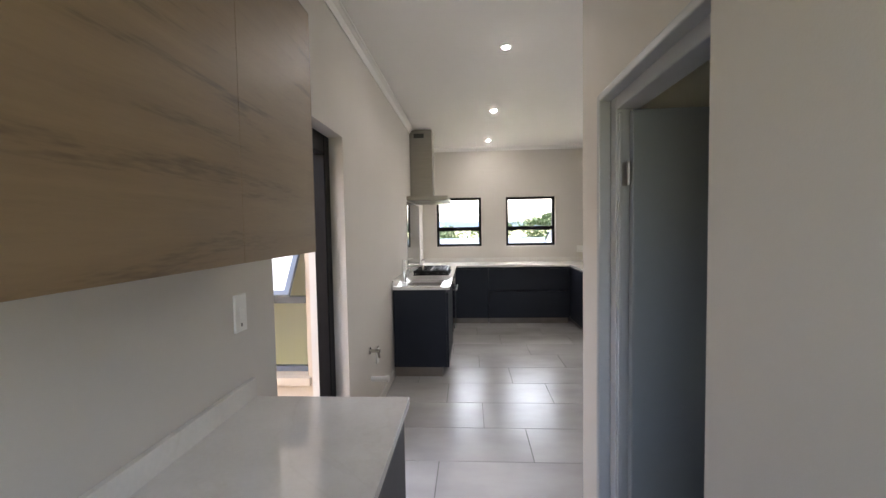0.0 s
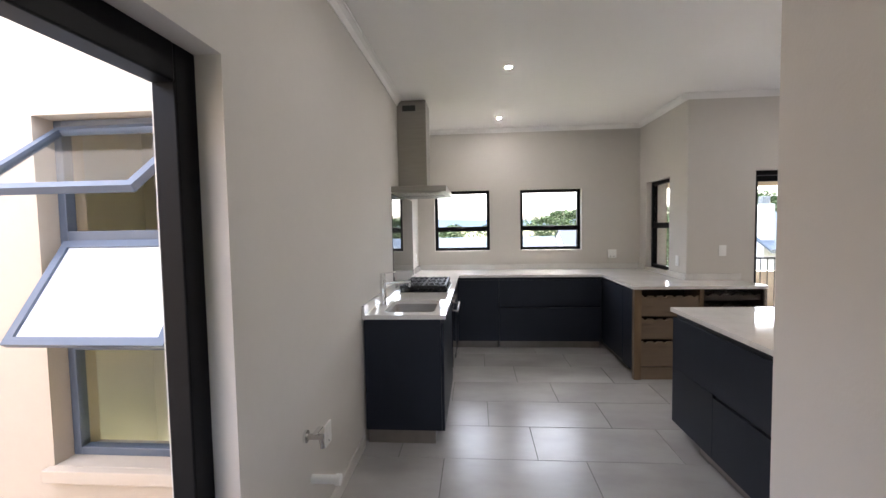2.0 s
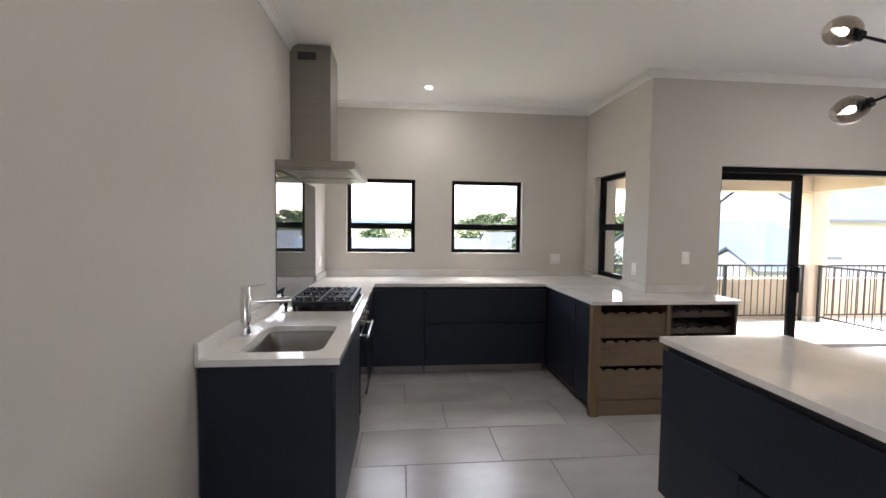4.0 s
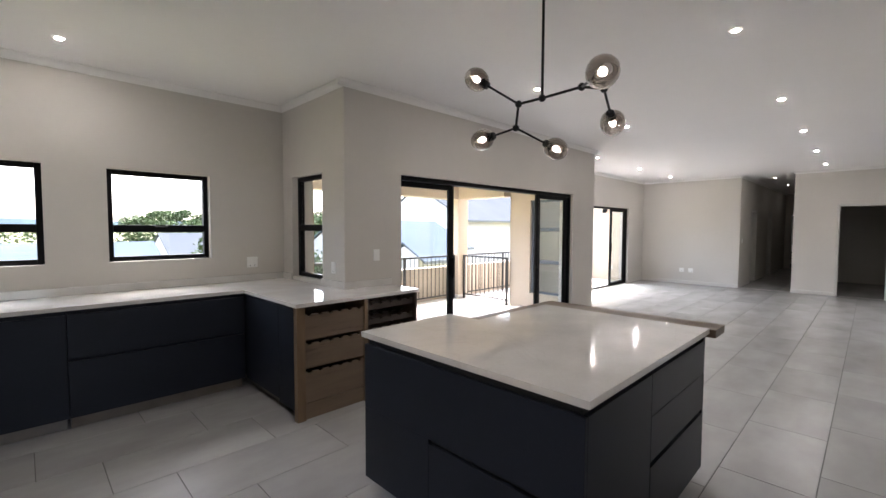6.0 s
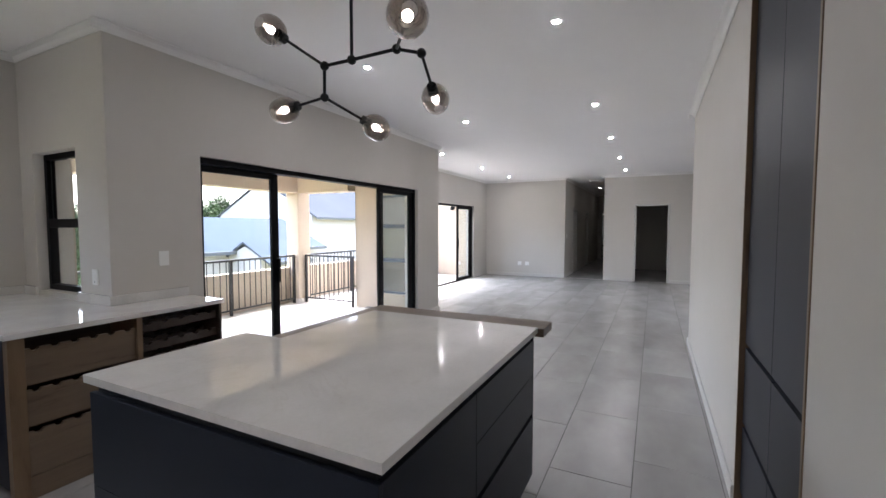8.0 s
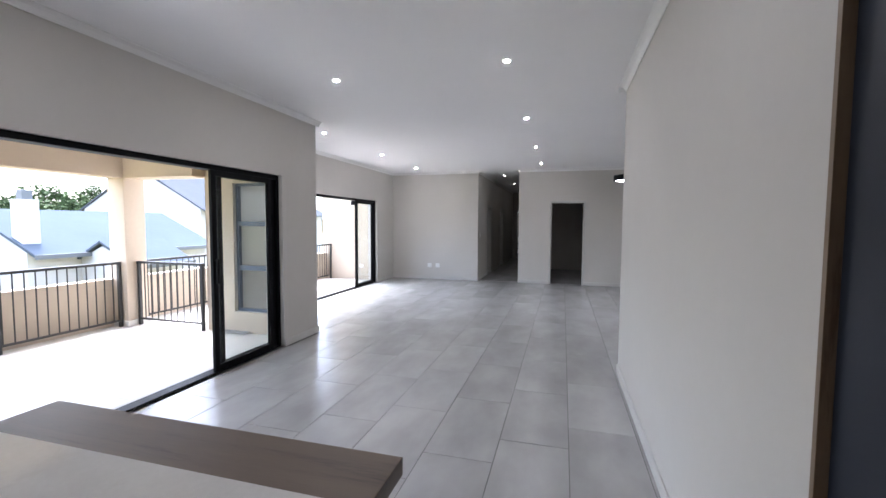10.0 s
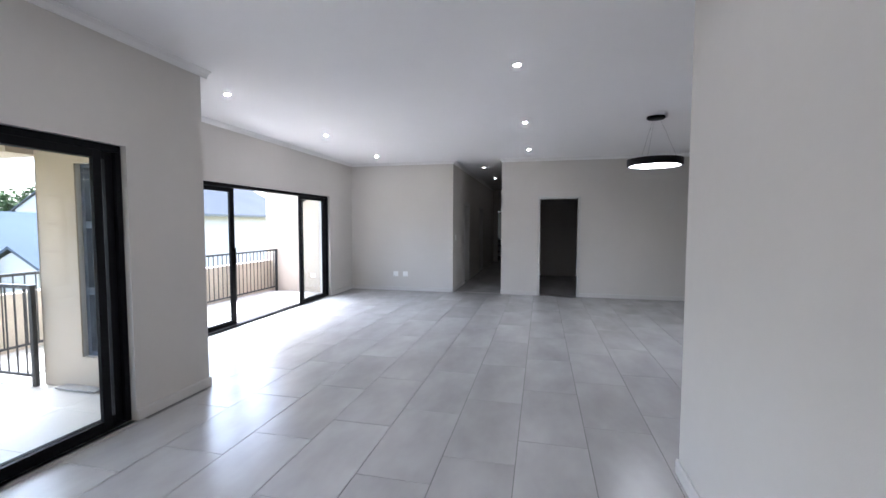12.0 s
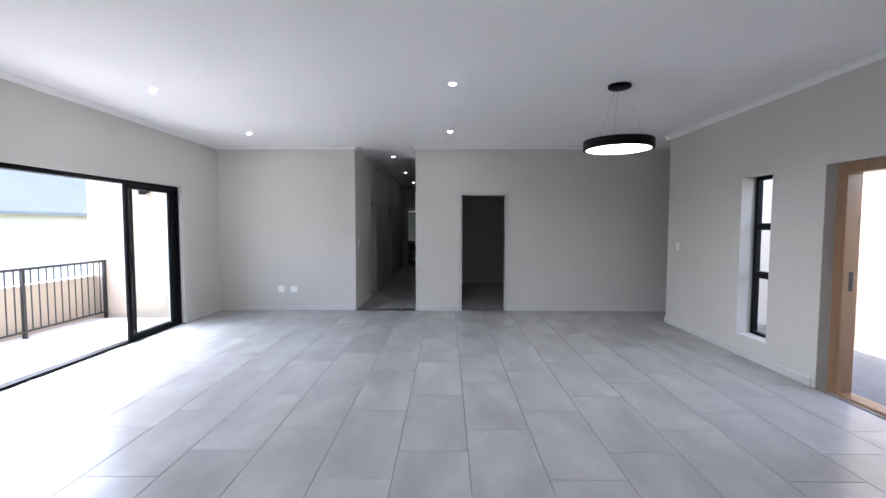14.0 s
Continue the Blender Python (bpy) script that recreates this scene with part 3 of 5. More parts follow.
# entrance door frame
ed = tagged(thing("door_6", (8.55, PY, 0), "varnished hardwood entrance door frame, door standing open", "door"), kind="structure")
part("frame_jamb", solid(9.70, 9.80, PY - 0.19, PY - 0.05, 0, 2.09, bevel=0.006), M_PINE, ed)
part("frame_jamb", solid(8.55, 8.65, PY - 0.19, PY - 0.05, 0, 2.09, bevel=0.006), M_PINE, ed)
part("frame_head", solid(8.65, 9.70, PY - 0.19, PY - 0.05, 1.99, 2.09, bevel=0.006), M_PINE, ed)
part("threshold", solid(8.65, 9.70, PY - 0.19, PY - 0.05, -0.002, 0.025, bevel=0.006), M_PINE, ed)
part("strike_plate", solid(9.695, 9.70, PY - 0.14, PY - 0.11, 0.95, 1.12), M_SLOT, ed, "dark lock strike plate")
part("jamb_liner", solid(9.80, 9.86, PY - 0.20, PY - 0.11, 0, 2.09), M_WALL, ed, "painted plaster reveal beside the frame")
dl = part("leaf", solid(8.67, 8.715, -1.30, PY - 0.20, 0.03, 1.99, bevel=0.004), M_PINE, ed, "varnished hardwood door leaf")
part("door_handle", rod((8.73, -1.20, 1.02), (8.73, -1.08, 1.02), 0.012), M_STEEL, dl)


# ---- kitchen ----
def cabinet(name, label, x0, x1, y0, y1, z1, fronts, face, kick=0.10, hollow=False):
    """A base unit: carcass, kick plate set back, and front panels with a black recessed gap behind them.
    fronts: (a0, a1, z0, z1) along the face; face: 'x+', 'x-', 'y+', 'y-'."""
    c = thing(name, (x0, y0, 0), label, "cabinet")
    s = 0.022
    bx = [x0, x1, y0, y1]
    i = {"x-": 0, "x+": 1, "y-": 2, "y+": 3}[face]
    bx[i] += s if i % 2 == 0 else -s
    if hollow:
        for n, bb in (("side_panel", (bx[0], bx[1], y0, y0 + 0.018, kick, z1)), ("side_panel", (bx[0], bx[1], y1 - 0.018, y1, kick, z1)),
                      ("bottom", (bx[0], bx[1], y0 + 0.018, y1 - 0.018, kick, kick + 0.018)), ("back", (x0, x0 + 0.012, y0 + 0.018, y1 - 0.018, kick + 0.018, z1)),
                      ("front_rail", (bx[1] - 0.03, bx[1], y0 + 0.018, y1 - 0.018, z1 - 0.05, z1))):
            part(n, solid(*bb, bevel=0.001), M_NAVY, c)
    else:
        part("carcass", solid(bx[0], bx[1], bx[2], bx[3], kick, z1, bevel=0.002), M_NAVY, c)
    kx = [x0 + 0.01, x1 - 0.01, y0 + 0.01, y1 - 0.01]
    kx[i] += 0.06 if i % 2 == 0 else -0.06
    part("kick_plate", solid(*kx, 0.0, kick, bevel=0.002), M_KICK, c, "brown-grey kick plate")
    for n, a0, a1, f0, f1 in fronts:
        g = 0.0015
        if face[0] == "x":
            p0, p1 = (x0, x0 + s - 0.002) if face == "x-" else (x1 - s + 0.002, x1)
            bm = solid(p0, p1, a0 + g, a1 - g, f0, f1, bevel=0.0015)
        else:
            p0, p1 = (y0, y0 + s - 0.002) if face == "y-" else (y1 - s + 0.002, y1)
            bm = solid(a0 + g, a1 - g, p0, p1, f0, f1, bevel=0.0015)
        part(n, bm, M_NAVY, c)
    return c


FX = -0.125           # front of the sink run
TOP = 0.915           # underside of the worktops
cabinet("sink_cabinet", "dark navy base cabinet under the sink", LX + 0.01, FX, 4.33, 5.395, TOP, [("door", 4.33, 4.84, 0.10, 0.88), ("door", 4.84, 5.395, 0.10, 0.88)], "x+", hollow=True)
ov = thing("oven", (LX + 0.01, 5.40, 0), "black glass built-in oven with a steel handle", "oven")
part("housing", solid(LX + 0.01, FX - 0.022, 5.40, 6.02, 0.10, TOP), M_NAVY, ov)
part("door", solid(FX - 0.02, FX + 0.005, 5.41, 6.01, 0.20, 0.76, bevel=0.004), M_BLACKGLASS, ov, "black glass oven door")
cp = part("control_panel", solid(FX - 0.02, FX + 0.003, 5.41, 6.01, 0.77, 0.88, bevel=0.003), M_BLACKGLASS, ov)
for k in range(3):
    part("knob", rod((FX, 5.52 + 0.19 * k, 0.825), (FX + 0.025, 5.52 + 0.19 * k, 0.825), 0.017), M_STEEL, cp)
hb = rod((FX + 0.05, 5.46, 0.74), (FX + 0.05, 5.96, 0.74), 0.010)
tube(hb, (FX, 5.50, 0.74), (FX + 0.05, 5.50, 0.74), 0.007)
tube(hb, (FX, 5.92, 0.74), (FX + 0.05, 5.92, 0.74), 0.007)
part("handle", hb, M_STEEL, ov, "brushed steel bar handle", True)
part("kick_plate", solid(LX + 0.02, FX - 0.07, 5.40, 6.02, 0, 0.10), M_KICK, ov)
cabinet("corner_cabinet", "dark navy corner base cabinet", LX + 0.01, FX, 6.025, 6.72, TOP, [("door", 6.025, 6.72, 0.10, 0.88)], "x+")
BY = 6.73             # front of the back run
cabinet("blind_corner_cabinet", "plain dark navy blind corner cabinet", FX - 0.10, 0.395, BY, NY - 0.01, TOP, [("panel", FX, 0.395, 0.10, 0.88)], "y-")
cabinet("drawer_cabinet", "dark navy drawer cabinet with recessed grips", 0.397, 1.665, BY, NY - 0.01, TOP, [("drawer", 0.397, 1.665, 0.10, 0.525), ("drawer", 0.397, 1.665, 0.55, 0.88)], "y-")
PX0, PX1, PY0 = 1.675, 2.91, 5.69
cabinet("peninsula_cabinet", "dark navy cabinet end panel beside the wine rack", PX0, CX - 0.01, PY0 + 0.32, NY - 0.01, TOP, [("panel", PY0 + 0.32, BY, 0.10, 0.895)], "x-")

wr = thing("wine_rack", (PX0, PY0 - 0.02, 0), "oak wine rack with notched bottle shelves under the worktop", "wine rack")
RY0, RY1 = PY0 + 0.005, PY0 + 0.037
part("side_panel", solid(PX0, PX0 + 0.020, RY1 + 0.002, PY0 + 0.318, 0.08, 0.895, bevel=0.0015), M_NAVY, wr, "dark navy side panel")
part("upright", solid(PX0, PX0 + 0.07, PY0 - 0.02, RY1, 0.0, TOP, bevel=0.002), M_OAK_Z, wr)
part("upright", solid(2.30, 2.335, PY0 - 0.02, PY0 + 0.31, 0.0, TOP, bevel=0.002), M_OAK_Z, wr)
part("side_panel", solid(PX1 - 0.02, PX1, PY0 - 0.02, VY - 0.01, 0.0, TOP, bevel=0.002), M_WALNUT, wr, "dark-stained end panel")
part("plinth", solid(PX0 + 0.07, 2.30, PY0 + 0.0, RY1, 0.0, 0.13, bevel=0.002), M_OAK_X, wr)
part("plinth", solid(2.335, PX1 - 0.02, PY0 + 0.0, VY - 0.01, 0.0, 0.13, bevel=0.002), M_OAK_X, wr)
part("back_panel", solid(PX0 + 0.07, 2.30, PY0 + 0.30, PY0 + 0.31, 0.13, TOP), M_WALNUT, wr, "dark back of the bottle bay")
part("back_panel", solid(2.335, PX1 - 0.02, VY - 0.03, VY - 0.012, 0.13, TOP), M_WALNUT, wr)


def notched_shelf(x0, x1, y0, y1, z, n, h=0.055):
    """A rail whose front edge carries half-round bottle notches."""
    bm = bmesh.new()
    pts, step, r = [(x0, z)], (x1 - x0) / n, 0.020
    for k in range(n):
        c = x0 + step * (k + 0.5)
        pts.append((c - r, z))
        for a in range(1, 6):
            pts.append((c - r * math.cos(math.pi * a / 6), z - r * 0.8 * math.sin(math.pi * a / 6)))
        pts.append((c + r, z))
    pts += [(x1, z), (x1, z - h), (x0, z - h)]
    f = [bm.verts.new((x, y0, q)) for x, q in pts]
    b = [bm.verts.new((x, y1, q)) for x, q in pts]
    bm.faces.new(f)
    bm.faces.new(b[::-1])
    for i in range(len(pts)):
        j = (i + 1) % len(pts)
        bm.faces.new((f[i], b[i], b[j], f[j]))
    return bm


for z, h in ((0.385, 0.250), (0.615, 0.203), (0.845, 0.203)):
    part("bottle_shelf", notched_shelf(PX0 + 0.07, 2.30, PY0 - 0.005, PY0 + 0.016, z, 6, h), M_OAK_X, wr, "oak bottle shelf with round notches")


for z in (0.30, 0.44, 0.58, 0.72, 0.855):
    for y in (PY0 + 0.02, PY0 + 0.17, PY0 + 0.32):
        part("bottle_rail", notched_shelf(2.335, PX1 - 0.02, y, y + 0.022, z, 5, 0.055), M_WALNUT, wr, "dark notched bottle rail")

# worktops
wt = thing("kitchen_worktop", (LX, 4.27, TOP), "cream quartz worktop round three sides of the kitchen", "worktop")
SX0, SX1, SY0, SY1 = -0.575, -0.20, 4.42, 4.93      # sink cut-out
W1 = FX + 0.02
for b in ((LX + 0.002, W1, 4.315, SY0), (LX + 0.002, SX0, SY0, SY1), (SX1, W1, SY0, SY1), (LX + 0.002, W1, SY1, BY - 0.02),
          (LX + 0.002, CX - 0.002, BY - 0.02, NY - 0.002), (PX0 - 0.02, CX - 0.002, VY - 0.004, BY - 0.02), (PX0 - 0.02, PX1 + 0.01, PY0 - 0.042, VY - 0.004)):
    part("slab", solid(*b, TOP, TOP + 0.030), M_QUARTZ, wt)
for n, b in (("upstand", (LX + 0.002, LX + 0.022, 4.315, 5.50)), ("upstand", (LX + 0.002, LX + 0.022, 6.83, NY - 0.022)), ("upstand", (LX + 0.022, CX - 0.002, NY - 0.022, NY - 0.002)),
             ("upstand", (CX - 0.022, CX - 0.002, 7.20, NY - 0.022)), ("upstand", (CX - 0.022, CX - 0.002, VY - 0.002, 6.52)), ("upstand", (CX - 0.022, 2.92, VY - 0.022, VY - 0.002))):
    part(n, solid(*b, TOP + 0.030, TOP + 0.10, bevel=0.002), M_QUARTZ, wt)

for kx, ky in ((SX0, SY0), (SX1, SY0), (SX1, SY1), (SX0, SY1)):
    ux, uy = (1 if kx == SX0 else -1), (1 if ky == SY0 else -1)
    arc = [(kx, ky), (kx + ux * 0.06, ky)]
    for k in range(1, 7):
        a = radians(15 * k)
        arc.append((kx + ux * (0.06 - 0.06 * math.sin(a)), ky + uy * (0.06 - 0.06 * math.cos(a))))
    cf_bm = bmesh.new()
    lo, hi = [cf_bm.verts.new((x, y, TOP)) for x, y in arc], [cf_bm.verts.new((x, y, TOP + 0.030)) for x, y in arc]
    for i in range(len(arc)):
        j = (i + 1) % len(arc)
        cf_bm.faces.new((lo[i], lo[j], hi[j], hi[i]))
    cf_bm.faces.new(lo[::-1])
    cf_bm.faces.new(hi)
    part("cut_out_corner", cf_bm, M_QUARTZ, wt)

sk = thing("sink", (SX0, SY0, 0.75), "stainless steel undermount sink bowl", "sink")
bowl = bmesh.new()
prof = [(0.0, 0.0), (-0.008, -0.02), (-0.012, -0.14), (-0.035, -0.168), (-0.09, -0.172)]


def rounded(cx, cy, hx, hy, r, z, bm, k=5):
    out = []
    for sx, sy, a0 in ((1, 1, 0), (-1, 1, 90), (-1, -1, 180), (1, -1, 270)):
        for i in range(k + 1):
            a = radians(a0 + 90 * i / k)
            out.append(bm.verts.new((cx + sx * (hx - r) + r * math.cos(a), cy + sy * (hy - r) + r * math.sin(a), z)))
    return out


cx, cy, hx, hy = (SX0 + SX1) / 2, (SY0 + SY1) / 2, (SX1 - SX0) / 2, (SY1 - SY0) / 2
rings = [rounded(cx, cy, hx + 0.012, hy + 0.012, 0.05, TOP - 0.001, bowl)] + [rounded(cx, cy, hx + d - 0.001, hy + d - 0.001, 0.05, TOP - 0.001 + h, bowl) for d, h in prof]
for lo, hi in zip(rings, rings[1:]):
    for i in range(len(lo)):
        j = (i + 1) % len(lo)
        bowl.faces.new((lo[i], lo[j], hi[j], hi[i]))
bowl.faces.new(rings[-1])
part("bowl", bowl, M_STEEL, sk, "", True)
part("drain", lathe([(0.0, 0.0), (0.035, 0.0), (0.04, 0.003), (0.03, 0.006), (0.001, 0.004)][1:], (cx, cy, TOP - 0.172)), M_CHROME, sk, "round chrome drain", True)

tp = thing("tap", (-0.64, 4.72, 0.945), "chrome single-lever kitchen mixer tap", "tap")
part("body", lathe([(0.031, 0.0), (0.031, 0.006), (0.026, 0.01), (0.026, 0.20), (0.023, 0.205), (0.023, 0.25), (0.017, 0.258)], (-0.64, 4.72, 0.945)), M_CHROME, tp, "", True)
sp = rod((-0.63, 4.72, 1.12), (-0.42, 4.76, 1.125), 0.012)
tube(sp, (-0.425, 4.76, 1.13), (-0.425, 4.76, 1.085), 0.012)
part("spout", sp, M_CHROME, tp, "", True)
part("lever", rod((-0.64, 4.72, 1.20), (-0.53, 4.70, 1.215), 0.007, 0.005), M_CHROME, tp, "", True)

hob = thing("gas_hob", (-0.62, 5.31, 0.945), "steel gas hob with black cast-iron pan supports", "hob")
part("plate", solid(-0.625, -0.155, 5.31, 6.03, 0.945, 0.953, bevel=0.004), M_HOBPLATE, hob)
for bx, by, r in ((-0.50, 5.45, 0.045), (-0.27, 5.45, 0.035), (-0.40, 5.67, 0.06), (-0.50, 5.89, 0.035), (-0.27, 5.89, 0.045)):
    bn = part("burner", lathe([(r * 1.2, 0), (r * 1.2, 0.008), (r, 0.012), (r, 0.022), (r * 0.5, 0.026)], (bx, by, 0.953)), M_IRON, hob, "black gas burner", True)
for y0, y1 in ((5.33, 5.555), (5.56, 5.785), (5.79, 6.015)):
    g = bmesh.new()
    for x in (-0.605, -0.395, -0.185):
        cube(g, x - 0.010, x + 0.010, y0, y1, 0.985, 1.014)
    for y in (y0, (y0 + y1) / 2 - 0.05, (y0 + y1) / 2 + 0.05, y1 - 0.014):
        cube(g, -0.605, -0.185, y, y + 0.018, 0.984, 1.012)
    for x in (-0.56, -0.50, -0.44, -0.35, -0.29, -0.23):
        cube(g, x - 0.007, x + 0.007, y0 + 0.02, y0 + 0.085, 0.990, 1.022)
        cube(g, x - 0.007, x + 0.007, y1 - 0.085, y1 - 0.02, 0.990, 1.022)
    for x in (-0.608, -0.198):
        for y in (y0, y1 - 0.016):
            cube(g, x, x + 0.016, y, y + 0.016, 0.953, 0.995)
    part("pan_support", g, M_IRON, hob, "black cast-iron pan support")
for k in range(5):
    part("knob", lathe([(0.017, 0), (0.017, 0.018), (0.014, 0.022)], (-0.175, 5.45 + 0.11 * k, 0.953), 16), M_IRON, hob, "black control knob", True)

mi = thing("mirror_splashback", (LX, 5.50, 0.947), "reflective dark glass splashback behind the hob", "splashback")
part("glass_sheet", solid(LX + 0.001, LX + 0.007, 5.50, 6.83, 0.947, 1.90), M_MIRROR, mi)

hd = thing("cooker_hood", (LX, 5.50, 1.90), "brushed steel chimney cooker hood on the wall", "cooker hood")
HX1, HY0, HY1, HZ = -0.17, 5.50, 6.58, 1.915
part("chimney", solid(LX + 0.001, LX + 0.31, 5.91, 6.26, HZ + 0.06, 2.912, bevel=0.003), M_STEEL, hd)
part("chimney_grille", solid(LX + 0.06, LX + 0.20, 5.907, 5.912, 2.80, 2.86), M_SLOT, hd)
cn = bmesh.new()
lo = [(LX + 0.001, HY0), (HX1, HY0), (HX1, HY1), (LX + 0.001, HY1)]
hi = [(LX + 0.001, 5.89), (LX + 0.33, 5.89), (LX + 0.33, 6.28), (LX + 0.001, 6.28)]
v0 = [cn.verts.new((x, y, HZ)) for x, y in lo]
v1 = [cn.verts.new((x, y, HZ + 0.055)) for x, y in lo]
v2 = [cn.verts.new((x, y, HZ + 0.075)) for x, y in hi]
for a, b in ((v0, v1), (v1, v2)):
    for i in range(4):
        cn.faces.new((a[i], a[(i + 1) % 4], b[(i + 1) % 4], b[i]))
cn.faces.new(v0[::-1])
cn.faces.new(v2)
part("canopy", bev(cn, 0.003, 1), M_STEEL, hd)
for y0, y1 in ((HY0 + 0.05, 6.01), (6.07, HY1 - 0.05)):
    fl = cube(bmesh.new(), LX + 0.05, HX1 - 0.05, y0, y1, HZ - 0.006, HZ - 0.001)
    for k in range(7):
        x = LX + 0.08 + 0.05 * k
        cube(fl, x, x + 0.012, y0 + 0.02, y1 - 0.02, HZ - 0.010, HZ - 0.006)
    part("grease_filter", fl, M_STEEL, hd, "slatted steel grease filter")

# island
isl = thing("kitchen_island", (1.54, 3.24, 0), "dark navy kitchen island cabinet with drawers", "kitchen island")
IX0, IX1, IY0, IY1 = 1.555, 3.055, 3.237, 4.31
part("carcass", solid(IX0 + 0.022, IX1, IY0 + 0.022, IY1, 0.10, TOP - 0.002), M_NAVY_IN, isl)
part("carcass_corner", solid(IX0 + 0.022, 2.25, IY1, 4.56, 0.10, TOP - 0.002), M_NAVY, isl)
part("end_panel", solid(IX1 - 0.0185, IX1 + 0.002, IY0, IY1, 0.10, 0.912, bevel=0.001), M_NAVY, isl)
part("kick_plate", solid(IX0 + 0.06, IX1 - 0.03, IY0 + 0.06, IY1 - 0.01, 0, 0.10, bevel=0.002), M_KICK, isl, "brown-grey kick plate")
for n, b in (("panel", (IY0, 4.575, 0.51, 0.875)), ("panel", (4.04, 4.575, 0.10, 0.5085)), ("drawer", (IY0, 4.0375, 0.10, 0.487))):
    part(n, solid(IX0, IX0 + 0.02, *b, bevel=0.0015), M_NAVY, isl)
part("door", solid(IX0 + 0.0215, 2.196, IY0, IY0 + 0.02, 0.10, 0.875, bevel=0.0015), M_NAVY, isl)
for z0, z1 in ((0.10, 0.437), (0.462, 0.675), (0.679, 0.875)):
    part("drawer", solid(2.20, IX1 - 0.02, IY0, IY0 + 0.02, z0, z1, bevel=0.0015), M_NAVY, isl)
iw = thing("island_worktop", (1.52, 3.23, TOP), "cream quartz island worktop with fine speckles", "worktop")
q = cube(bmesh.new(), 1.542, 3.065, 3.217, 4.33, TOP, TOP + 0.03)
cube(q, 1.542, 2.265, 4.33, 4.59, TOP, TOP + 0.03)
part("slab", q, M_QUARTZ, iw)
bb = thing("breakfast_bar", (3.10, 3.16, 0), "dark oak breakfast bar ledge round the island", "breakfast bar")
part("ledge", solid(3.067, 3.275, 3.185, 4.42, TOP - 0.024, TOP + 0.024, bevel=0.002), M_LEDGE, bb)
part("ledge", solid(2.27, 3.065, 4.332, 4.42, TOP - 0.024, TOP + 0.024, bevel=0.002), M_LEDGE, bb)
part("support_panel", solid(3.058, 3.09, 3.30, 4.30, 0, TOP - 0.024, bevel=0.002), M_OAK_Z, bb)

# tall pantry cupboards in the passage wall
for x0, x1 in ((2.373, 2.88), (2.88, 3.44)):
    tc = thing("tall_cupboard", (x0, 1.62, 0), "tall dark navy pantry cupboard with recessed grips", "cupboard", "pantry cupboards")
    part("carcass", solid(x0, x1, 1.62, SY - 0.045, 0.0, 2.90), M_NAVY_IN, tc)
    part("drawer", solid(x0 + 0.002, x1 - 0.002, SY - 0.043, SY - 0.022, 0.08, 0.435, bevel=0.0015), M_NAVY, tc)
    part("drawer", solid(x0 + 0.002, x1 - 0.002, SY - 0.043, SY - 0.022, 0.46, 0.865, bevel=0.0015), M_NAVY, tc)
    part("door", solid(x0 + 0.002, x1 - 0.002, SY - 0.043, SY - 0.022, 0.89, 2.895, bevel=0.0015), M_NAVY, tc)
    part("kick_plate", solid(x0, x1, SY - 0.06, SY - 0.05, 0.0, 0.08), M_KICK, tc)
for x in (2.354, 3.441):
    tr = thing("oak_trim", (x, SY - 0.06, 0), "thin oak edging beside the pantry cupboards", "trim")
    part("strip", solid(x, x + 0.018, SY - 0.15, SY + 0.004, 0, 2.90, bevel=0.001), M_OAK_Z, tr)
cv = thing("cupboard_infill", (2.42, 1.5, 2.9), "painted infill behind the pantry cupboards", "infill")
part("backing", solid(2.354, 3.459, 1.50, 1.60, 0, 3.05), M_WALL, cv)

# scullery units
sb = thing("scullery_cabinet", (LX, -1.2, 0), "dark navy scullery base cabinet", "cabinet")
part("carcass", solid(LX + 0.01, -0.162, -1.19, 1.44, 0.10, TOP), M_NAVY_IN, sb)
part("kick_plate", solid(LX + 0.01, -0.20, -1.19, 1.43, 0, 0.10), M_KICK, sb)
part("end_panel", solid(LX + 0.01, -0.14, 1.441, 1.458, 0, TOP, bevel=0.0015), M_NAVY, sb)
for k in range(3):
    part("door", solid(-0.16, -0.14, -1.18 + 0.875 * k, -1.18 + 0.875 * k + 0.872, 0.10, 0.888, bevel=0.0015), M_NAVY, sb)
sw = thing("scullery_worktop", (LX, -1.2, TOP), "cream quartz scullery worktop with an upstand", "worktop")
part("slab", solid(LX + 0.002, -0.122, -1.195, 1.475, TOP, TOP + 0.03, bevel=0.002), M_QUARTZ, sw)
part("upstand", solid(LX + 0.002, LX + 0.022, -1.195, 1.475, TOP + 0.03, TOP + 0.10, bevel=0.002), M_QUARTZ, sw)
uc = thing("wall_cupboard", (LX, -1.2, 1.48), "oak-grain wall cupboard over the scullery worktop", "cupboard")
part("carcass", solid(LX + 0.002, -0.442, -1.19, 1.378, 1.485, 2.27), M_OAK_Y, uc)
for y0, y1 in ((0.9355, 1.396), (0.30, 0.9345), (-0.45, 0.299), (-1.19, -0.451)):
    part("door", solid(-0.44, -0.42, y0, y1, 1.48, 2.272, bevel=0.0008), M_OAK_Y, uc)
part("side_panel", solid(LX + 0.002, -0.4405, 1.379, 1.396, 1.48, 2.272, bevel=0.001), M_OAK_Y, uc)


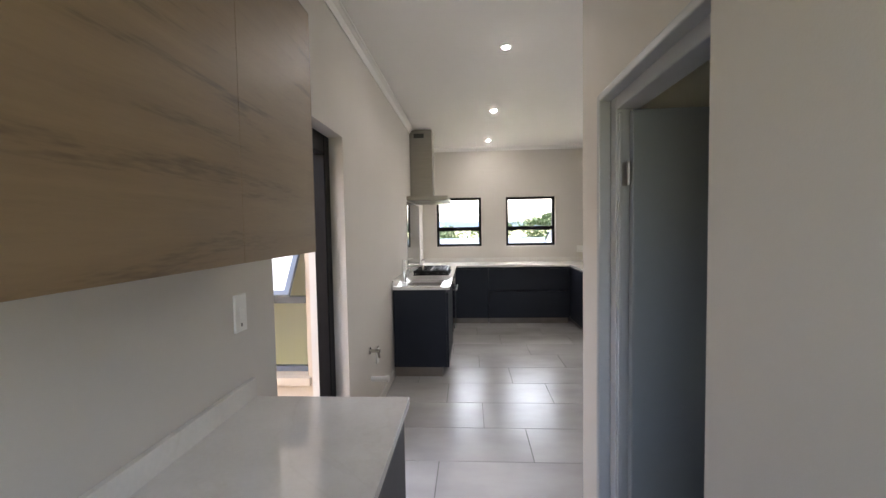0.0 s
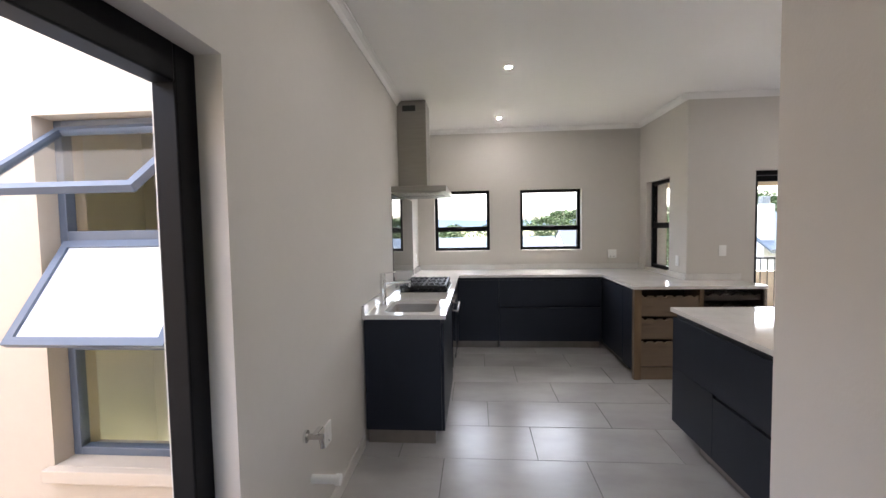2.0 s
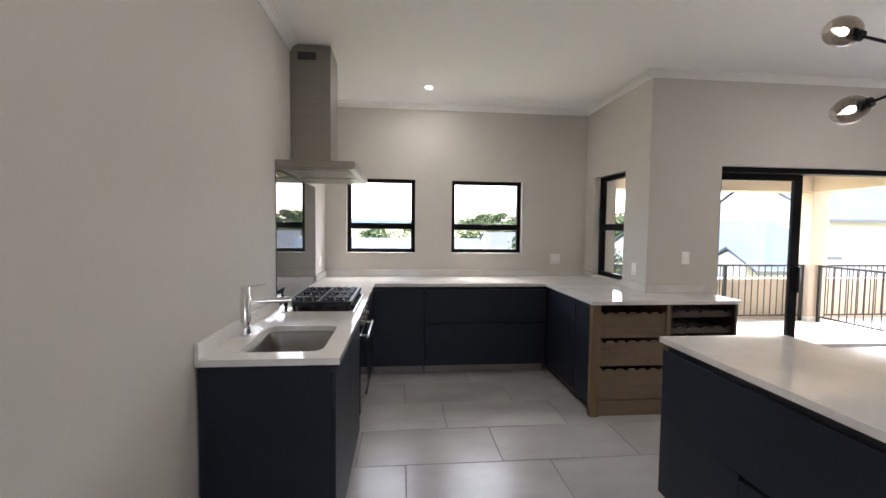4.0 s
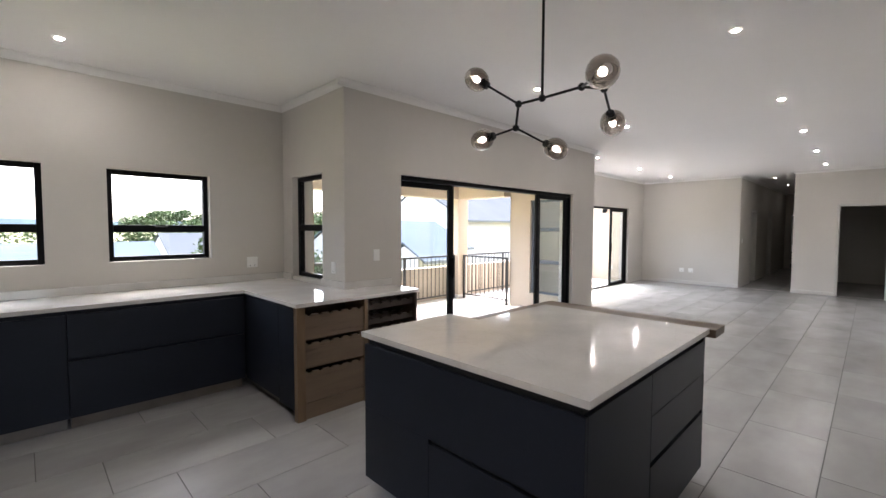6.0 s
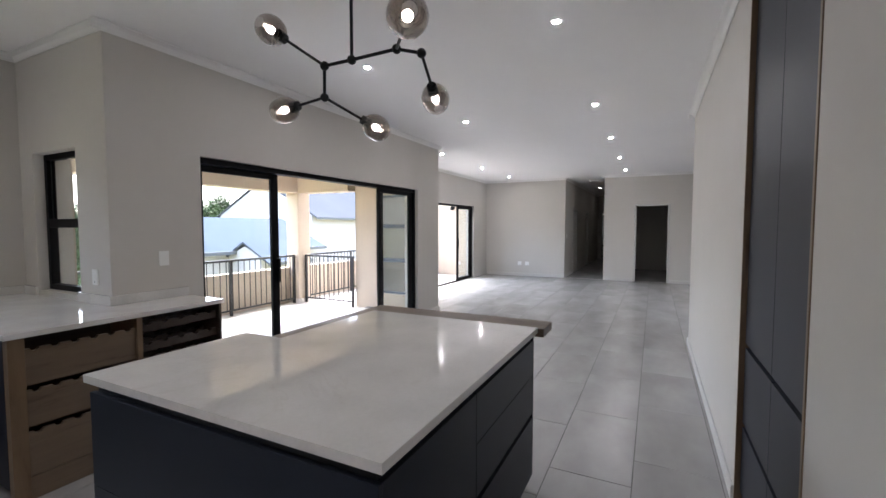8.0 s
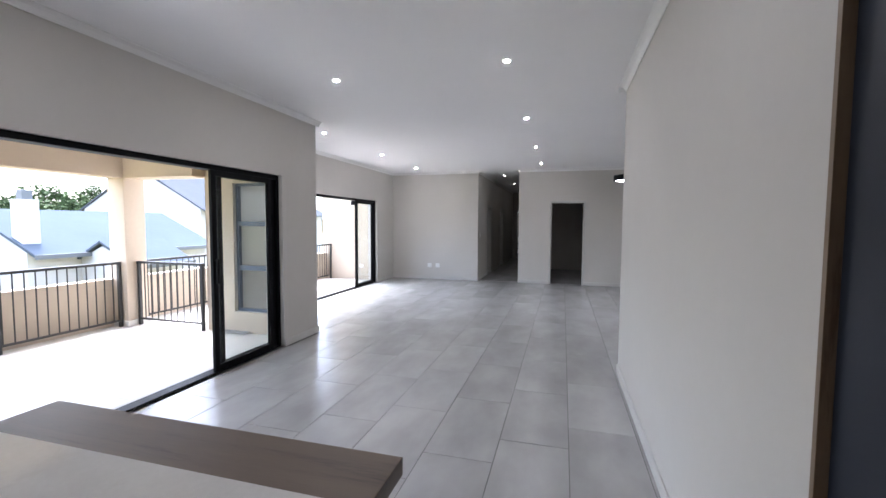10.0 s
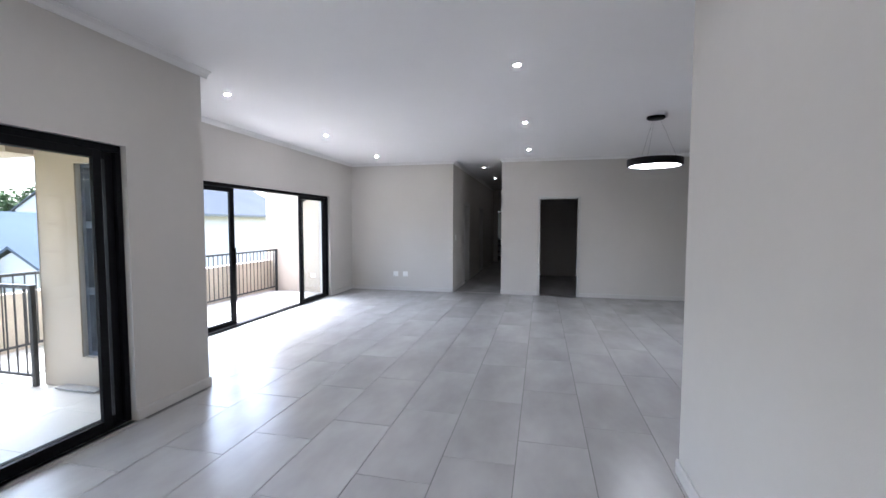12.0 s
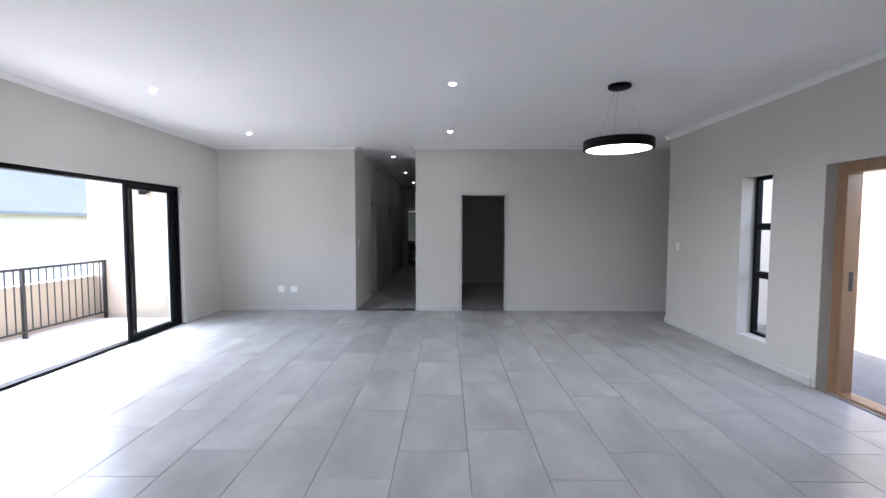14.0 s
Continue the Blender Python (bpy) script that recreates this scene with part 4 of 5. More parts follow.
# ---- fixtures ----
def socket(kind, axis, at, w, h, gangs, label):
    """A faceplate on a wall; axis names the way it faces."""
    d = {"x+": (1, 0), "x-": (-1, 0), "y+": (0, 1), "y-": (0, -1)}[axis]
    x, y, z = at
    s = thing(kind, at, label, "wall plate")

    def pl(a0, a1, z0, z1, t0, t1):
        if d[0]:
            return (x + d[0] * t0, x + d[0] * t1, y + a0, y + a1, z + z0, z + z1)
        return (x + a0, x + a1, y + d[1] * t0, y + d[1] * t1, z + z0, z + z1)
    part("plate", solid(*pl(-w / 2, w / 2, -h / 2, h / 2, 0.001, 0.010), bevel=0.003), M_PLASTIC, s)
    for k in range(gangs):
        c = (k - (gangs - 1) / 2) * w / max(gangs, 1) * 0.8
        part("rocker", solid(*pl(c - 0.012, c + 0.012, -0.018, 0.018, 0.010, 0.014), bevel=0.002), M_PLASTIC, s)
        if kind == "power_socket":
            part("pin_hole", solid(*pl(c - 0.004, c + 0.004, -h * 0.36, -h * 0.27, 0.0095, 0.0105)), M_SLOT, s)
    return s


socket("power_socket", "y-", (2.0, NY, 1.15), 0.115, 0.115, 2, "white double power socket above the kitchen worktop")
socket("power_socket", "x+", (LX, 7.10, 1.14), 0.08, 0.115, 1, "white power socket beside the splashback")
socket("light_switch", "y-", (2.735, VY, 1.26), 0.075, 0.115, 1, "white light switch by the verandah door")
socket("power_socket", "x-", (CX, 6.30, 1.14), 0.075, 0.115, 1, "white power socket on the kitchen pier")
socket("power_socket", "x+", (LX, 1.41, 1.268), 0.075, 0.132, 1, "white power socket over the scullery worktop")
socket("power_socket", "x+", (LX, 3.56, 0.455), 0.09, 0.12, 1, "white power socket low on the wall by the pipes")
socket("power_socket", "x-", (EX, 6.33, 0.38), 0.115, 0.115, 2, "white double power socket low on the far wall")
socket("power_socket", "x-", (EX, 6.10, 0.38), 0.115, 0.115, 2, "white television point low on the far wall")
socket("light_switch", "y+", (12.31, PY, 1.215), 0.075, 0.115, 2, "white light switch on the entrance wall")
socket("light_switch", "y-", (13.75, 4.985, 1.22), 0.075, 0.115, 1, "white light switch inside the corridor")
socket("light_switch", "x-", (7.25, 7.55, 1.22), 0.075, 0.115, 1, "white switch on the verandah wall")

vt = thing("water_valve", (LX, 3.27, 0.585), "small chrome washing-machine valve on the wall", "valve")
part("body", rod((LX, 3.27, 0.585), (LX + 0.09, 3.27, 0.585), 0.014), M_BRASS, vt, "", True)
part("wall_flange", rod((LX, 3.27, 0.585), (LX + 0.012, 3.27, 0.585), 0.030), M_CHROME, vt, "", True)
part("valve_lever", solid(LX + 0.05, LX + 0.075, 3.24, 3.31, 0.61, 0.617, bevel=0.002), M_CHROME, vt)
part("outlet", rod((LX + 0.075, 3.27, 0.585), (LX + 0.085, 3.27, 0.53), 0.010), M_BRASS, vt, "", True)
wp = thing("waste_pipe", (LX, 3.34, 0.335), "white plastic waste pipe stub on the wall", "pipe")
part("stub", rod((LX, 3.34, 0.335), (LX + 0.12, 3.34, 0.335), 0.021), M_PLASTIC, wp, "", True)
part("cap", rod((LX + 0.12, 3.34, 0.335), (LX + 0.145, 3.34, 0.335), 0.027), M_PLASTIC, wp, "", True)

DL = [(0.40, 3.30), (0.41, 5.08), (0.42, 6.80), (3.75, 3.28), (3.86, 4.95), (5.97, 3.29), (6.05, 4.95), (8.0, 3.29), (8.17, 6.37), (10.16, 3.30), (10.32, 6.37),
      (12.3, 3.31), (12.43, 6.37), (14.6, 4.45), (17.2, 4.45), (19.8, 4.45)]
d0 = thing("downlight", (DL[0][0], DL[0][1], CEIL), "round recessed white ceiling downlight, switched on", "downlight", "ceiling downlights")
part("trim_ring", lathe([(0.040, -0.001), (0.040, -0.006), (0.033, -0.009), (0.026, -0.009)], (*DL[0], CEIL), 20), M_PLASTIC, d0, "", True)
part("lens", lathe([(0.023, -0.0085), (0.023, -0.0105), (0.019, -0.0115)], (*DL[0], CEIL), 20), M_LED, d0, "glowing frosted lens")
for x, y in DL[1:13]:
    copy_thing(d0, pose(x, y, CEIL))
# corridor downlights: emission lowered so the corridor stays dark
c0 = thing("downlight", (DL[13][0], DL[13][1], CEIL), "recessed corridor downlight, emission lowered to keep the corridor dark", "downlight", "corridor downlights")
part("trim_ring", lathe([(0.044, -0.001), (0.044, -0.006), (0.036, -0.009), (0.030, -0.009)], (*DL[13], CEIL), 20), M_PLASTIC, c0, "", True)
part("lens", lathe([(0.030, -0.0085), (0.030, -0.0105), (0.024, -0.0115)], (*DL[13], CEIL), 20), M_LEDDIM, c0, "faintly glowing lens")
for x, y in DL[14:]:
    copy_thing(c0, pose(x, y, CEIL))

# ring pendant in the living room
RC, RZ, RR = (10.22, 1.64), 2.285, 0.335
rl = thing("ring_pendant", (*RC, CEIL), "black ring pendant lamp hung on thin wires", "pendant lamp")
part("canopy", lathe([(0.11, -0.001), (0.11, -0.025), (0.10, -0.032)], (*RC, CEIL), 28), M_ALU, rl, "black round ceiling canopy", True)


def annulus(c, r0, r1, z0, z1, seg=56):
    bm = bmesh.new()
    cols = []
    for r, z in ((r1, z0), (r1, z1), (r0, z1), (r0, z0)):
        cols.append([bm.verts.new((c[0] + r * math.cos(2 * math.pi * i / seg), c[1] + r * math.sin(2 * math.pi * i / seg), z)) for i in range(seg)])
    for a, b in zip(cols, cols[1:] + cols[:1]):
        for i in range(seg):
            bm.faces.new((a[i], b[i], b[(i + 1) % seg], a[(i + 1) % seg]))
    return bm


part("shade", annulus(RC, RR - 0.03, RR, RZ, RZ + 0.09), M_ALU, rl, "black metal ring shade", True)
# unseen plate added so the diffuser does not light the ceiling
part("top_plate", annulus(RC, 0.01, RR - 0.031, RZ + 0.06, RZ + 0.07), M_ALU, rl, "unseen black plate added to stop upward glow")
part("diffuser", annulus(RC, 0.01, RR - 0.031, RZ + 0.006, RZ + 0.02), M_RINGLED, rl, "glowing white diffuser")
for k in range(3):
    a = 2 * math.pi * k / 3 + 0.5
    part("wire", rod((RC[0] + 0.05 * math.cos(a), RC[1] + 0.05 * math.sin(a), CEIL - 0.03), (RC[0] + 0.27 * math.cos(a), RC[1] + 0.27 * math.sin(a), RZ + 0.09), 0.0012, seg=6), M_STEEL, rl)

# branching globe pendant over the island
pl = thing("branch_pendant", (2.375, 3.95, CEIL), "black branching pendant lamp with smoked glass globes", "pendant lamp")
P0, P2, P3 = Vector((2.375, 3.95, 2.298)), Vector((2.37, 4.113, 2.295)), Vector((2.465, 4.20, 2.180))
PA, PB = Vector((2.40, 3.715, 2.315)), Vector((2.425, 3.60, 2.285))
GL = [(P2, Vector((2.292, 4.385, 2.49))), (PA, Vector((1.956, 3.39, 2.20))), (PB, Vector((2.677, 3.66, 2.158))), (P3, Vector((2.428, 4.447, 2.136))), (P3, Vector((2.725, 4.06, 2.064)))]
part("canopy", lathe([(0.065, -0.001), (0.065, -0.02), (0.05, -0.035)], (2.375, 3.95, CEIL), 24), M_IRON, pl, "black ceiling canopy", True)
part("rod", rod((2.375, 3.95, CEIL - 0.03), P0, 0.008), M_IRON, pl, "", True)
for a, b in ((P0, P2), (P2, P3), (P0, PA), (PA, PB)):
    part("branch", rod(a, b, 0.008), M_IRON, pl, "thin black metal branch", True)
for p in (P0, PA, PB, P2, P3):
    bm = bmesh.new()
    bmesh.ops.create_uvsphere(bm, u_segments=14, v_segments=8, radius=0.022, matrix=Matrix.Translation(p))
    part("joint", bm, M_IRON, pl, "", True)


def globe_shell(m):
    """A blown-glass globe, open at the neck, with a real wall thickness."""
    bm = bmesh.new()
    seg, prof = 32, []
    for k in range(15):
        a = radians(158 - 158 * k / 14)
        prof.append((0.071 * math.sin(a) + 0.0005, 0.084 * math.cos(a)))
    for k in range(15):
        a = radians(158 * k / 14)
        prof.append((0.068 * math.sin(a) + 0.0004, 0.081 * math.cos(a)))
    rings = [[bm.verts.new(m @ Vector((r * math.cos(2 * math.pi * i / seg), r * math.sin(2 * math.pi * i / seg), -z))) for i in range(seg)] for r, z in prof]
    for lo, hi in zip(rings, rings[1:] + rings[:1]):
        for i in range(seg):
            bm.faces.new((lo[i], lo[(i + 1) % seg], hi[(i + 1) % seg], hi[i]))
    return bm


for base, c in GL:
    d = (c - base).normalized()
    neck = c - d * 0.074
    part("branch", rod(base, neck, 0.007), M_IRON, pl, "thin black metal branch", True)
    part("lamp_holder", rod(neck - d * 0.02, neck + d * 0.03, 0.024, 0.028), M_IRON, pl, "black lamp holder", True)
    turn = Matrix.Translation(c) @ (-d).to_track_quat("Z", "Y").to_matrix().to_4x4()
    globe = part("globe", globe_shell(turn @ Matrix.Diagonal((1, 1, -1, 1))), M_SMOKE, pl, "smoked oval glass globe", True)
    bm = bmesh.new()
    bmesh.ops.create_uvsphere(bm, u_segments=16, v_segments=10, radius=0.019, matrix=turn @ Matrix.Diagonal((1, 1, 1.3, 1)))
    part("bulb", bm, M_BULB, globe, "glowing warm bulb", True)

# tall side window of the verandah wall
w7 = tagged(thing("window_7", (7.30, 6.60, 0.27), "tall dark window in the verandah side wall", "window"), kind="structure")
for n, bb7 in (("frame_jamb", (6.60, 6.64, 0.27, 2.08)), ("frame_jamb", (7.22, 7.26, 0.27, 2.08)), ("frame_head", (6.64, 7.22, 2.04, 2.08)), ("frame_sill", (6.64, 7.22, 0.27, 0.31)),
               ("transom", (6.64, 7.22, 0.855, 0.925)), ("transom", (6.64, 7.22, 1.48, 1.55))):
    part(n, solid(7.29, 7.35, *bb7, bevel=0.004), M_BLUEALU, w7)
for z0, z1 in ((0.31, 0.855), (0.925, 1.48), (1.55, 2.04)):
    part("pane", solid(7.317, 7.323, 6.64, 7.22, z0, z1), M_GLASS, w7)


# ---- outside ----
gb = bmesh.new()
cube(gb, -600, 600, -600, 600, -4.2, -3.6)
setting("ground", gb, M_GRASS, "dry grassy ground reaching to the horizon", "ground")
vf = bmesh.new()
cube(vf, CX + 0.25, 13.3, VY + 0.22, 9.45, -0.6, -0.034)
balcony_floor = setting("balcony_floor", vf, M_PALEGROUT, "pale grouted balcony floor", "floor")
cl = bmesh.new()
for skin in ((VY + 0.25, 6.60, -0.03, 3.1), (7.26, LY + 0.31, -0.03, 3.1), (6.60, 7.26, -0.03, 0.27), (6.60, 7.26, 2.08, 3.1)):
    cube(cl, 7.235, 7.25, *skin)
cube(cl, 7.235, 7.52, LY + 0.30, LY + 0.315, -0.03, 3.1)
for skin in ((VY + 0.25, 6.52, -0.03, 3.1), (7.20, NY + 0.25, -0.03, 3.1), (6.52, 7.20, -0.03, 0.985), (6.52, 7.20, 2.10, 3.1)):
    cube(cl, 2.62, 2.635, *skin)
cube(cl, 12.41, 12.95, LY + 0.25, LY + 0.265, -0.03, 3.1)
setting("wall_outer_skin", cl, M_CREAM, "cream plastered outer wall", "wall")
wall("wall_balcony_end", "x", 12.95, 13.2, LY + 0.25, 9.35, -0.6, 3.1, material=M_CREAM, label="cream plastered wall at the balcony's end")
wall("wall_parapet", "y", 9.24, 9.42, 2.63, 12.95, -0.6, 0.68, material=M_CREAM, label="low beige plastered parapet beyond the railing")
vb = bmesh.new()
cube(vb, 2.63, 7.35, 8.98, 9.30, 2.17, 2.75)
cube(vb, 7.02, 7.34, 7.74, 8.98, 2.17, 2.75)
setting("verandah_beam", vb, M_CREAM, "cream plastered verandah beam", "beam")
vc = bmesh.new()
cube(vc, 2.63, 7.35, VY + 0.25, 9.30, 2.752, 2.9)
setting("verandah_ceiling", vc, M_CREAM, "cream painted verandah ceiling", "ceiling")
col = thing("verandah_column", (7.18, 9.12, -0.03), "square cream plastered verandah column with a stepped base", "column")
part("shaft", solid(7.02, 7.34, 8.98, 9.30, 0.06, 2.17, bevel=0.01), M_CREAM, col)
part("base", solid(7.0, 7.36, 8.96, 9.32, -0.034, 0.06, bevel=0.008), M_PALE, col, "pale tiled column base")


def railing(name, a, b, posts, label):
    """Flat top rail, bottom rail, posts and upright round bars between two points."""
    a, b = Vector((*a, 0)), Vector((*b, 0))
    u = (b - a).normalized()
    L = (b - a).length
    r = thing(name, (a.x, a.y, -0.034), label, "railing")
    w = Vector((-u.y, u.x, 0))

    def bar(p, q, hw, z0, z1):
        c = [p + w * hw, q + w * hw, q - w * hw, p - w * hw]
        bm = bmesh.new()
        lo = [bm.verts.new((v.x, v.y, z0)) for v in c]
        hi = [bm.verts.new((v.x, v.y, z1)) for v in c]
        for i in range(4):
            bm.faces.new((lo[i], lo[(i + 1) % 4], hi[(i + 1) % 4], hi[i]))
        bm.faces.new(lo)
        bm.faces.new(hi)
        return bm
    part("top_rail", bar(a, b, 0.025, 0.91, 0.945), M_GATE, r)
    part("bottom_rail", bar(a, b, 0.016, 0.06, 0.085), M_GATE, r)
    for k in range(posts + 1):
        p = a + u * (L * k / posts)
        p = min(max((p - a).length, 0.02), L - 0.02) * u + a
        part("post", bar(p - u * 0.02, p + u * 0.02, 0.02, -0.034, 0.91), M_GATE, r)
    n = int(L / 0.115)
    me = mesh_of("baluster", rod((0, 0, 0.085), (0, 0, 0.91), 0.008, seg=8), M_GATE)
    for k in range(1, n):
        p = a + u * (L * k / n)
        o = new("baluster", me)
        o.parent = r
        o.location = (p.x - a.x, p.y - a.y, 0.034)
    return r


railing("balcony_railing", (2.68, 9.08), (7.0, 9.08), 3, "dark metal verandah railing with upright bars")
railing("balcony_railing", (7.18, 8.96), (7.18, 7.75), 1, "short dark metal railing between column and wall")
railing("balcony_railing", (7.38, 9.08), (12.93, 9.08), 4, "dark metal balcony railing with upright bars")
wl = thing("wall_lantern", (12.95, 8.34, 2.1), "small black outdoor wall lantern", "wall lamp")
part("backplate", solid(12.935, 12.949, 8.29, 8.39, 2.05, 2.17, bevel=0.003), M_ALU, wl)
part("arm", rod((12.94, 8.34, 2.14), (12.84, 8.34, 2.16), 0.010), M_ALU, wl, "", True)
part("shade", lathe([(0.055, -0.10), (0.06, -0.02), (0.03, 0.03), (0.012, 0.05)], (12.84, 8.34, 2.12), 16), M_ALU, wl, "", True)
socket("power_socket", "x-", (12.95, 8.15, 0.35), 0.115, 0.09, 1, "white weatherproof socket on the balcony wall")

# balcony tiles
bt = mesh_of("balcony_tile", solid(0, 0.596, 0, 0.596, -0.012, 0, bevel=0.002), M_PALE)
for ix in range(18):
    for iy in range(5):
        x, y = 2.64 + 0.6 * ix, VY + 0.26 + 0.6 * iy
        if x + 0.6 < 12.96 and y + 0.6 < 9.5 and not (7.2 - 0.6 < x < 7.5 and y < LY + 0.3):
            if 7.24 < x + 0.6 and x < 12.4 and y < LY + 0.25:
                continue
            o = new("tile", bt)
            o.parent = balcony_floor
            o.location = (x, y, -0.022)


edge_tile = mesh_of("balcony_tile", solid(0, 0.386, 0, 0.596, -0.012, 0, bevel=0.002), M_PALE)
for iy in range(2):
    o = new("tile", edge_tile)
    o.parent = balcony_floor
    o.location = (6.84, VY + 0.26 + 0.6 * iy, -0.022)


def house(name, x0, x1, y0, y1, z0, eave, ridge, along, label, roof_mat, windows=(), chimney=None):
    """A plastered house with a pitched sheet roof; along: the ridge's axis."""
    h = thing(name, ((x0 + x1) / 2, (y0 + y1) / 2, z0), label, "house")
    bm = cube(bmesh.new(), x0, x1, y0, y1, z0, eave)
    xm, ym = (x0 + x1) / 2, (y0 + y1) / 2
    ends = [((x0, y0), (x0, y1), (x0, ym)), ((x1, y0), (x1, y1), (x1, ym))] if along == "x" else [((x0, y0), (x1, y0), (xm, y0)), ((x0, y1), (x1, y1), (xm, y1))]
    for p, q, m in ends:
        bm.faces.new([bm.verts.new((*p, eave)), bm.verts.new((*q, eave)), bm.verts.new((*m, ridge - 0.12))])
    part("wall", bm, M_WHITEHOUSE, h)
    o, og = 0.55, 0.10
    rb = bmesh.new()
    drop = (ridge - eave) * o / ((y1 - y0) / 2 if along == "x" else (x1 - x0) / 2)
    if along == "x":
        sides = [((x0 - og, y0 - o), (x1 + og, y0 - o), (x1 + og, ym), (x0 - og, ym)), ((x1 + og, y1 + o), (x0 - og, y1 + o), (x0 - og, ym), (x1 + og, ym))]
    else:
        sides = [((x0 - o, y1 + og), (x0 - o, y0 - og), (xm, y0 - og), (xm, y1 + og)), ((x1 + o, y0 - og), (x1 + o, y1 + og), (xm, y1 + og), (xm, y0 - og))]
    for s in sides:
        lo = [rb.verts.new((*s[0], eave - drop)), rb.verts.new((*s[1], eave - drop)), rb.verts.new((*s[2], ridge)), rb.verts.new((*s[3], ridge))]
        hi = [rb.verts.new(v.co + Vector((0, 0, 0.10))) for v in lo]
        for i in range(4):
            rb.faces.new((lo[i], lo[(i + 1) % 4], hi[(i + 1) % 4], hi[i]))
        rb.faces.new(hi)
        rb.faces.new(lo[::-1])
    roof = part("roof", rb, roof_mat, h, "sheet-metal pitched roof")
    gt = bmesh.new()
    if along == "x":
        cube(gt, x0 - og, x1 + og, y0 - o - 0.12, y0 - o, eave - drop - 0.06, eave - drop + 0.10)
    else:
        cube(gt, x0 - o - 0.12, x0 - o, y0 - og, y1 + og, eave - drop - 0.06, eave - drop + 0.10)
    part("gutter", gt, M_GUTTER, h)
    for side, a0, a1, w0, w1 in windows:
        b = (a0, a1, y0 - 0.03, y0 + 0.02, w0, w1) if side == "y" else (x0 - 0.03, x0 + 0.02, a0, a1, w0, w1)
        w = part("window", solid(*b), M_HOUSEGLASS, h, "dark window pane")
        g = 0.06
        fb = bmesh.new()
        for c0, c1, e0, e1 in ((a0 - g, a1 + g, w1, w1 + g), (a0 - g, a1 + g, w0 - g, w0), (a0 - g, a0, w0, w1), (a1, a1 + g, w0, w1)):
            cube(fb, *((c0, c1, y0 - 0.05, y0 + 0.01) if side == "y" else (x0 - 0.05, x0 + 0.01, c0, c1)), e0, e1)
        part("window_frame", fb, M_GUTTER, w)
    if chimney:
        cx, cy, top = chimney
        ch = part("chimney", solid(cx - 0.28, cx + 0.28, cy - 0.28, cy + 0.28, eave - 1, top, bevel=0.02), M_WHITEHOUSE, h, "white plastered chimney")
        part("chimney_cap", solid(cx - 0.16, cx + 0.16, cy - 0.16, cy + 0.16, top, top + 0.35, bevel=0.02), M_GUTTER, ch)
    return h


house("house", 22.8, 36.0, 23.6, 33.0, -3.6, 2.35, 4.9, "x", "white plastered house with a blue-grey sheet roof", M_ROOF)
house("house", 12.7, 20.5, 21.0, 27.0, -3.6, 0.50, 1.9, "x", "white single-storey house with a pale blue roof and chimney", M_PALEROOF,
      [("y", 15.6, 16.8, -2.6, -1.3), ("y", 18.2, 19.4, -2.6, -1.3)], (13.0, 21.5, 2.3))
house("house", 14.4, 16.9, 18.7, 20.9, -3.6, 0.10, 0.70, "x", "white lean-to wing with a pale blue roof", M_PALEROOF, [("y", 15.0, 16.2, -2.6, -0.6)])
house("house", -7.0, 6.0, 30.0, 39.0, -3.6, -1.1, 0.55, "x", "distant white house with a pale blue roof", M_PALEROOF, [("y", -4.0, -2.6, -2.8, -1.6), ("y", 0.5, 2.0, -2.8, -1.6)])
house("house", 9.0, 17.0, 44.0, 52.0, -3.6, -1.0, 0.9, "x", "distant white house with a grey roof", M_ROOF, [("y", 11.0, 12.5, -2.8, -1.6)])
house("house", -26.0, -14.0, 36.0, 45.0, -3.6, -1.2, 0.4, "x", "distant white house with a pale blue roof", M_PALEROOF, [("y", -21.0, -19.5, -2.8, -1.6)])

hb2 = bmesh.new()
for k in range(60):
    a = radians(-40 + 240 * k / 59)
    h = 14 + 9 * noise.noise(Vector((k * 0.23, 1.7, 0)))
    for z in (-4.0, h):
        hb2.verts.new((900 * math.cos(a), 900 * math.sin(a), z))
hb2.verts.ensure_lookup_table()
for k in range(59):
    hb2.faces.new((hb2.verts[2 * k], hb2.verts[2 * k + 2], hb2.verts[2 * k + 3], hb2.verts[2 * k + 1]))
setting("backdrop_hills", hb2, M_HILL, "low hills on the horizon, haze put into their colour", "hills")

rng = random.Random(7)


def leaf_mesh(seed, clumps, size, rx, rz):
    """A crown of many small leaf cards in uneven clumps."""
    r = random.Random(seed)
    verts, faces = [], []
    cs = []
    for _ in range(clumps):
        a, q, h = r.uniform(0, 6.283), r.random() ** 0.5, r.uniform(-1, 1)
        s = math.sqrt(max(0.05, 1 - h * h))
        cs.append((rx * q * s * math.cos(a), rx * q * s * math.sin(a), rz * h, r.uniform(0.18, 0.36) * rx))
    for cx, cy, cz, cr in cs:
        for _ in range(110):
            d = Vector((r.gauss(0, 1), r.gauss(0, 1), r.gauss(0, 0.8))).normalized() * cr * r.uniform(0.6, 1.05)
            p = Vector((cx, cy, cz)) + d
            u = Vector((r.gauss(0, 1), r.gauss(0, 1), r.gauss(0, 1))).normalized() * size * r.uniform(0.6, 1.3)
            w = u.cross(Vector((r.gauss(0, 1), r.gauss(0, 1), r.gauss(0, 1)))).normalized() * size * 0.55
            i = len(verts)
            verts += [p - u, p + w, p + u, p - w]
            faces.append((i, i + 1, i + 2, i + 3))
    me = bpy.data.meshes.new("crown")
    me.from_pydata([tuple(v) for v in verts], [], faces)
    me.materials.append(M_LEAF)
    return me


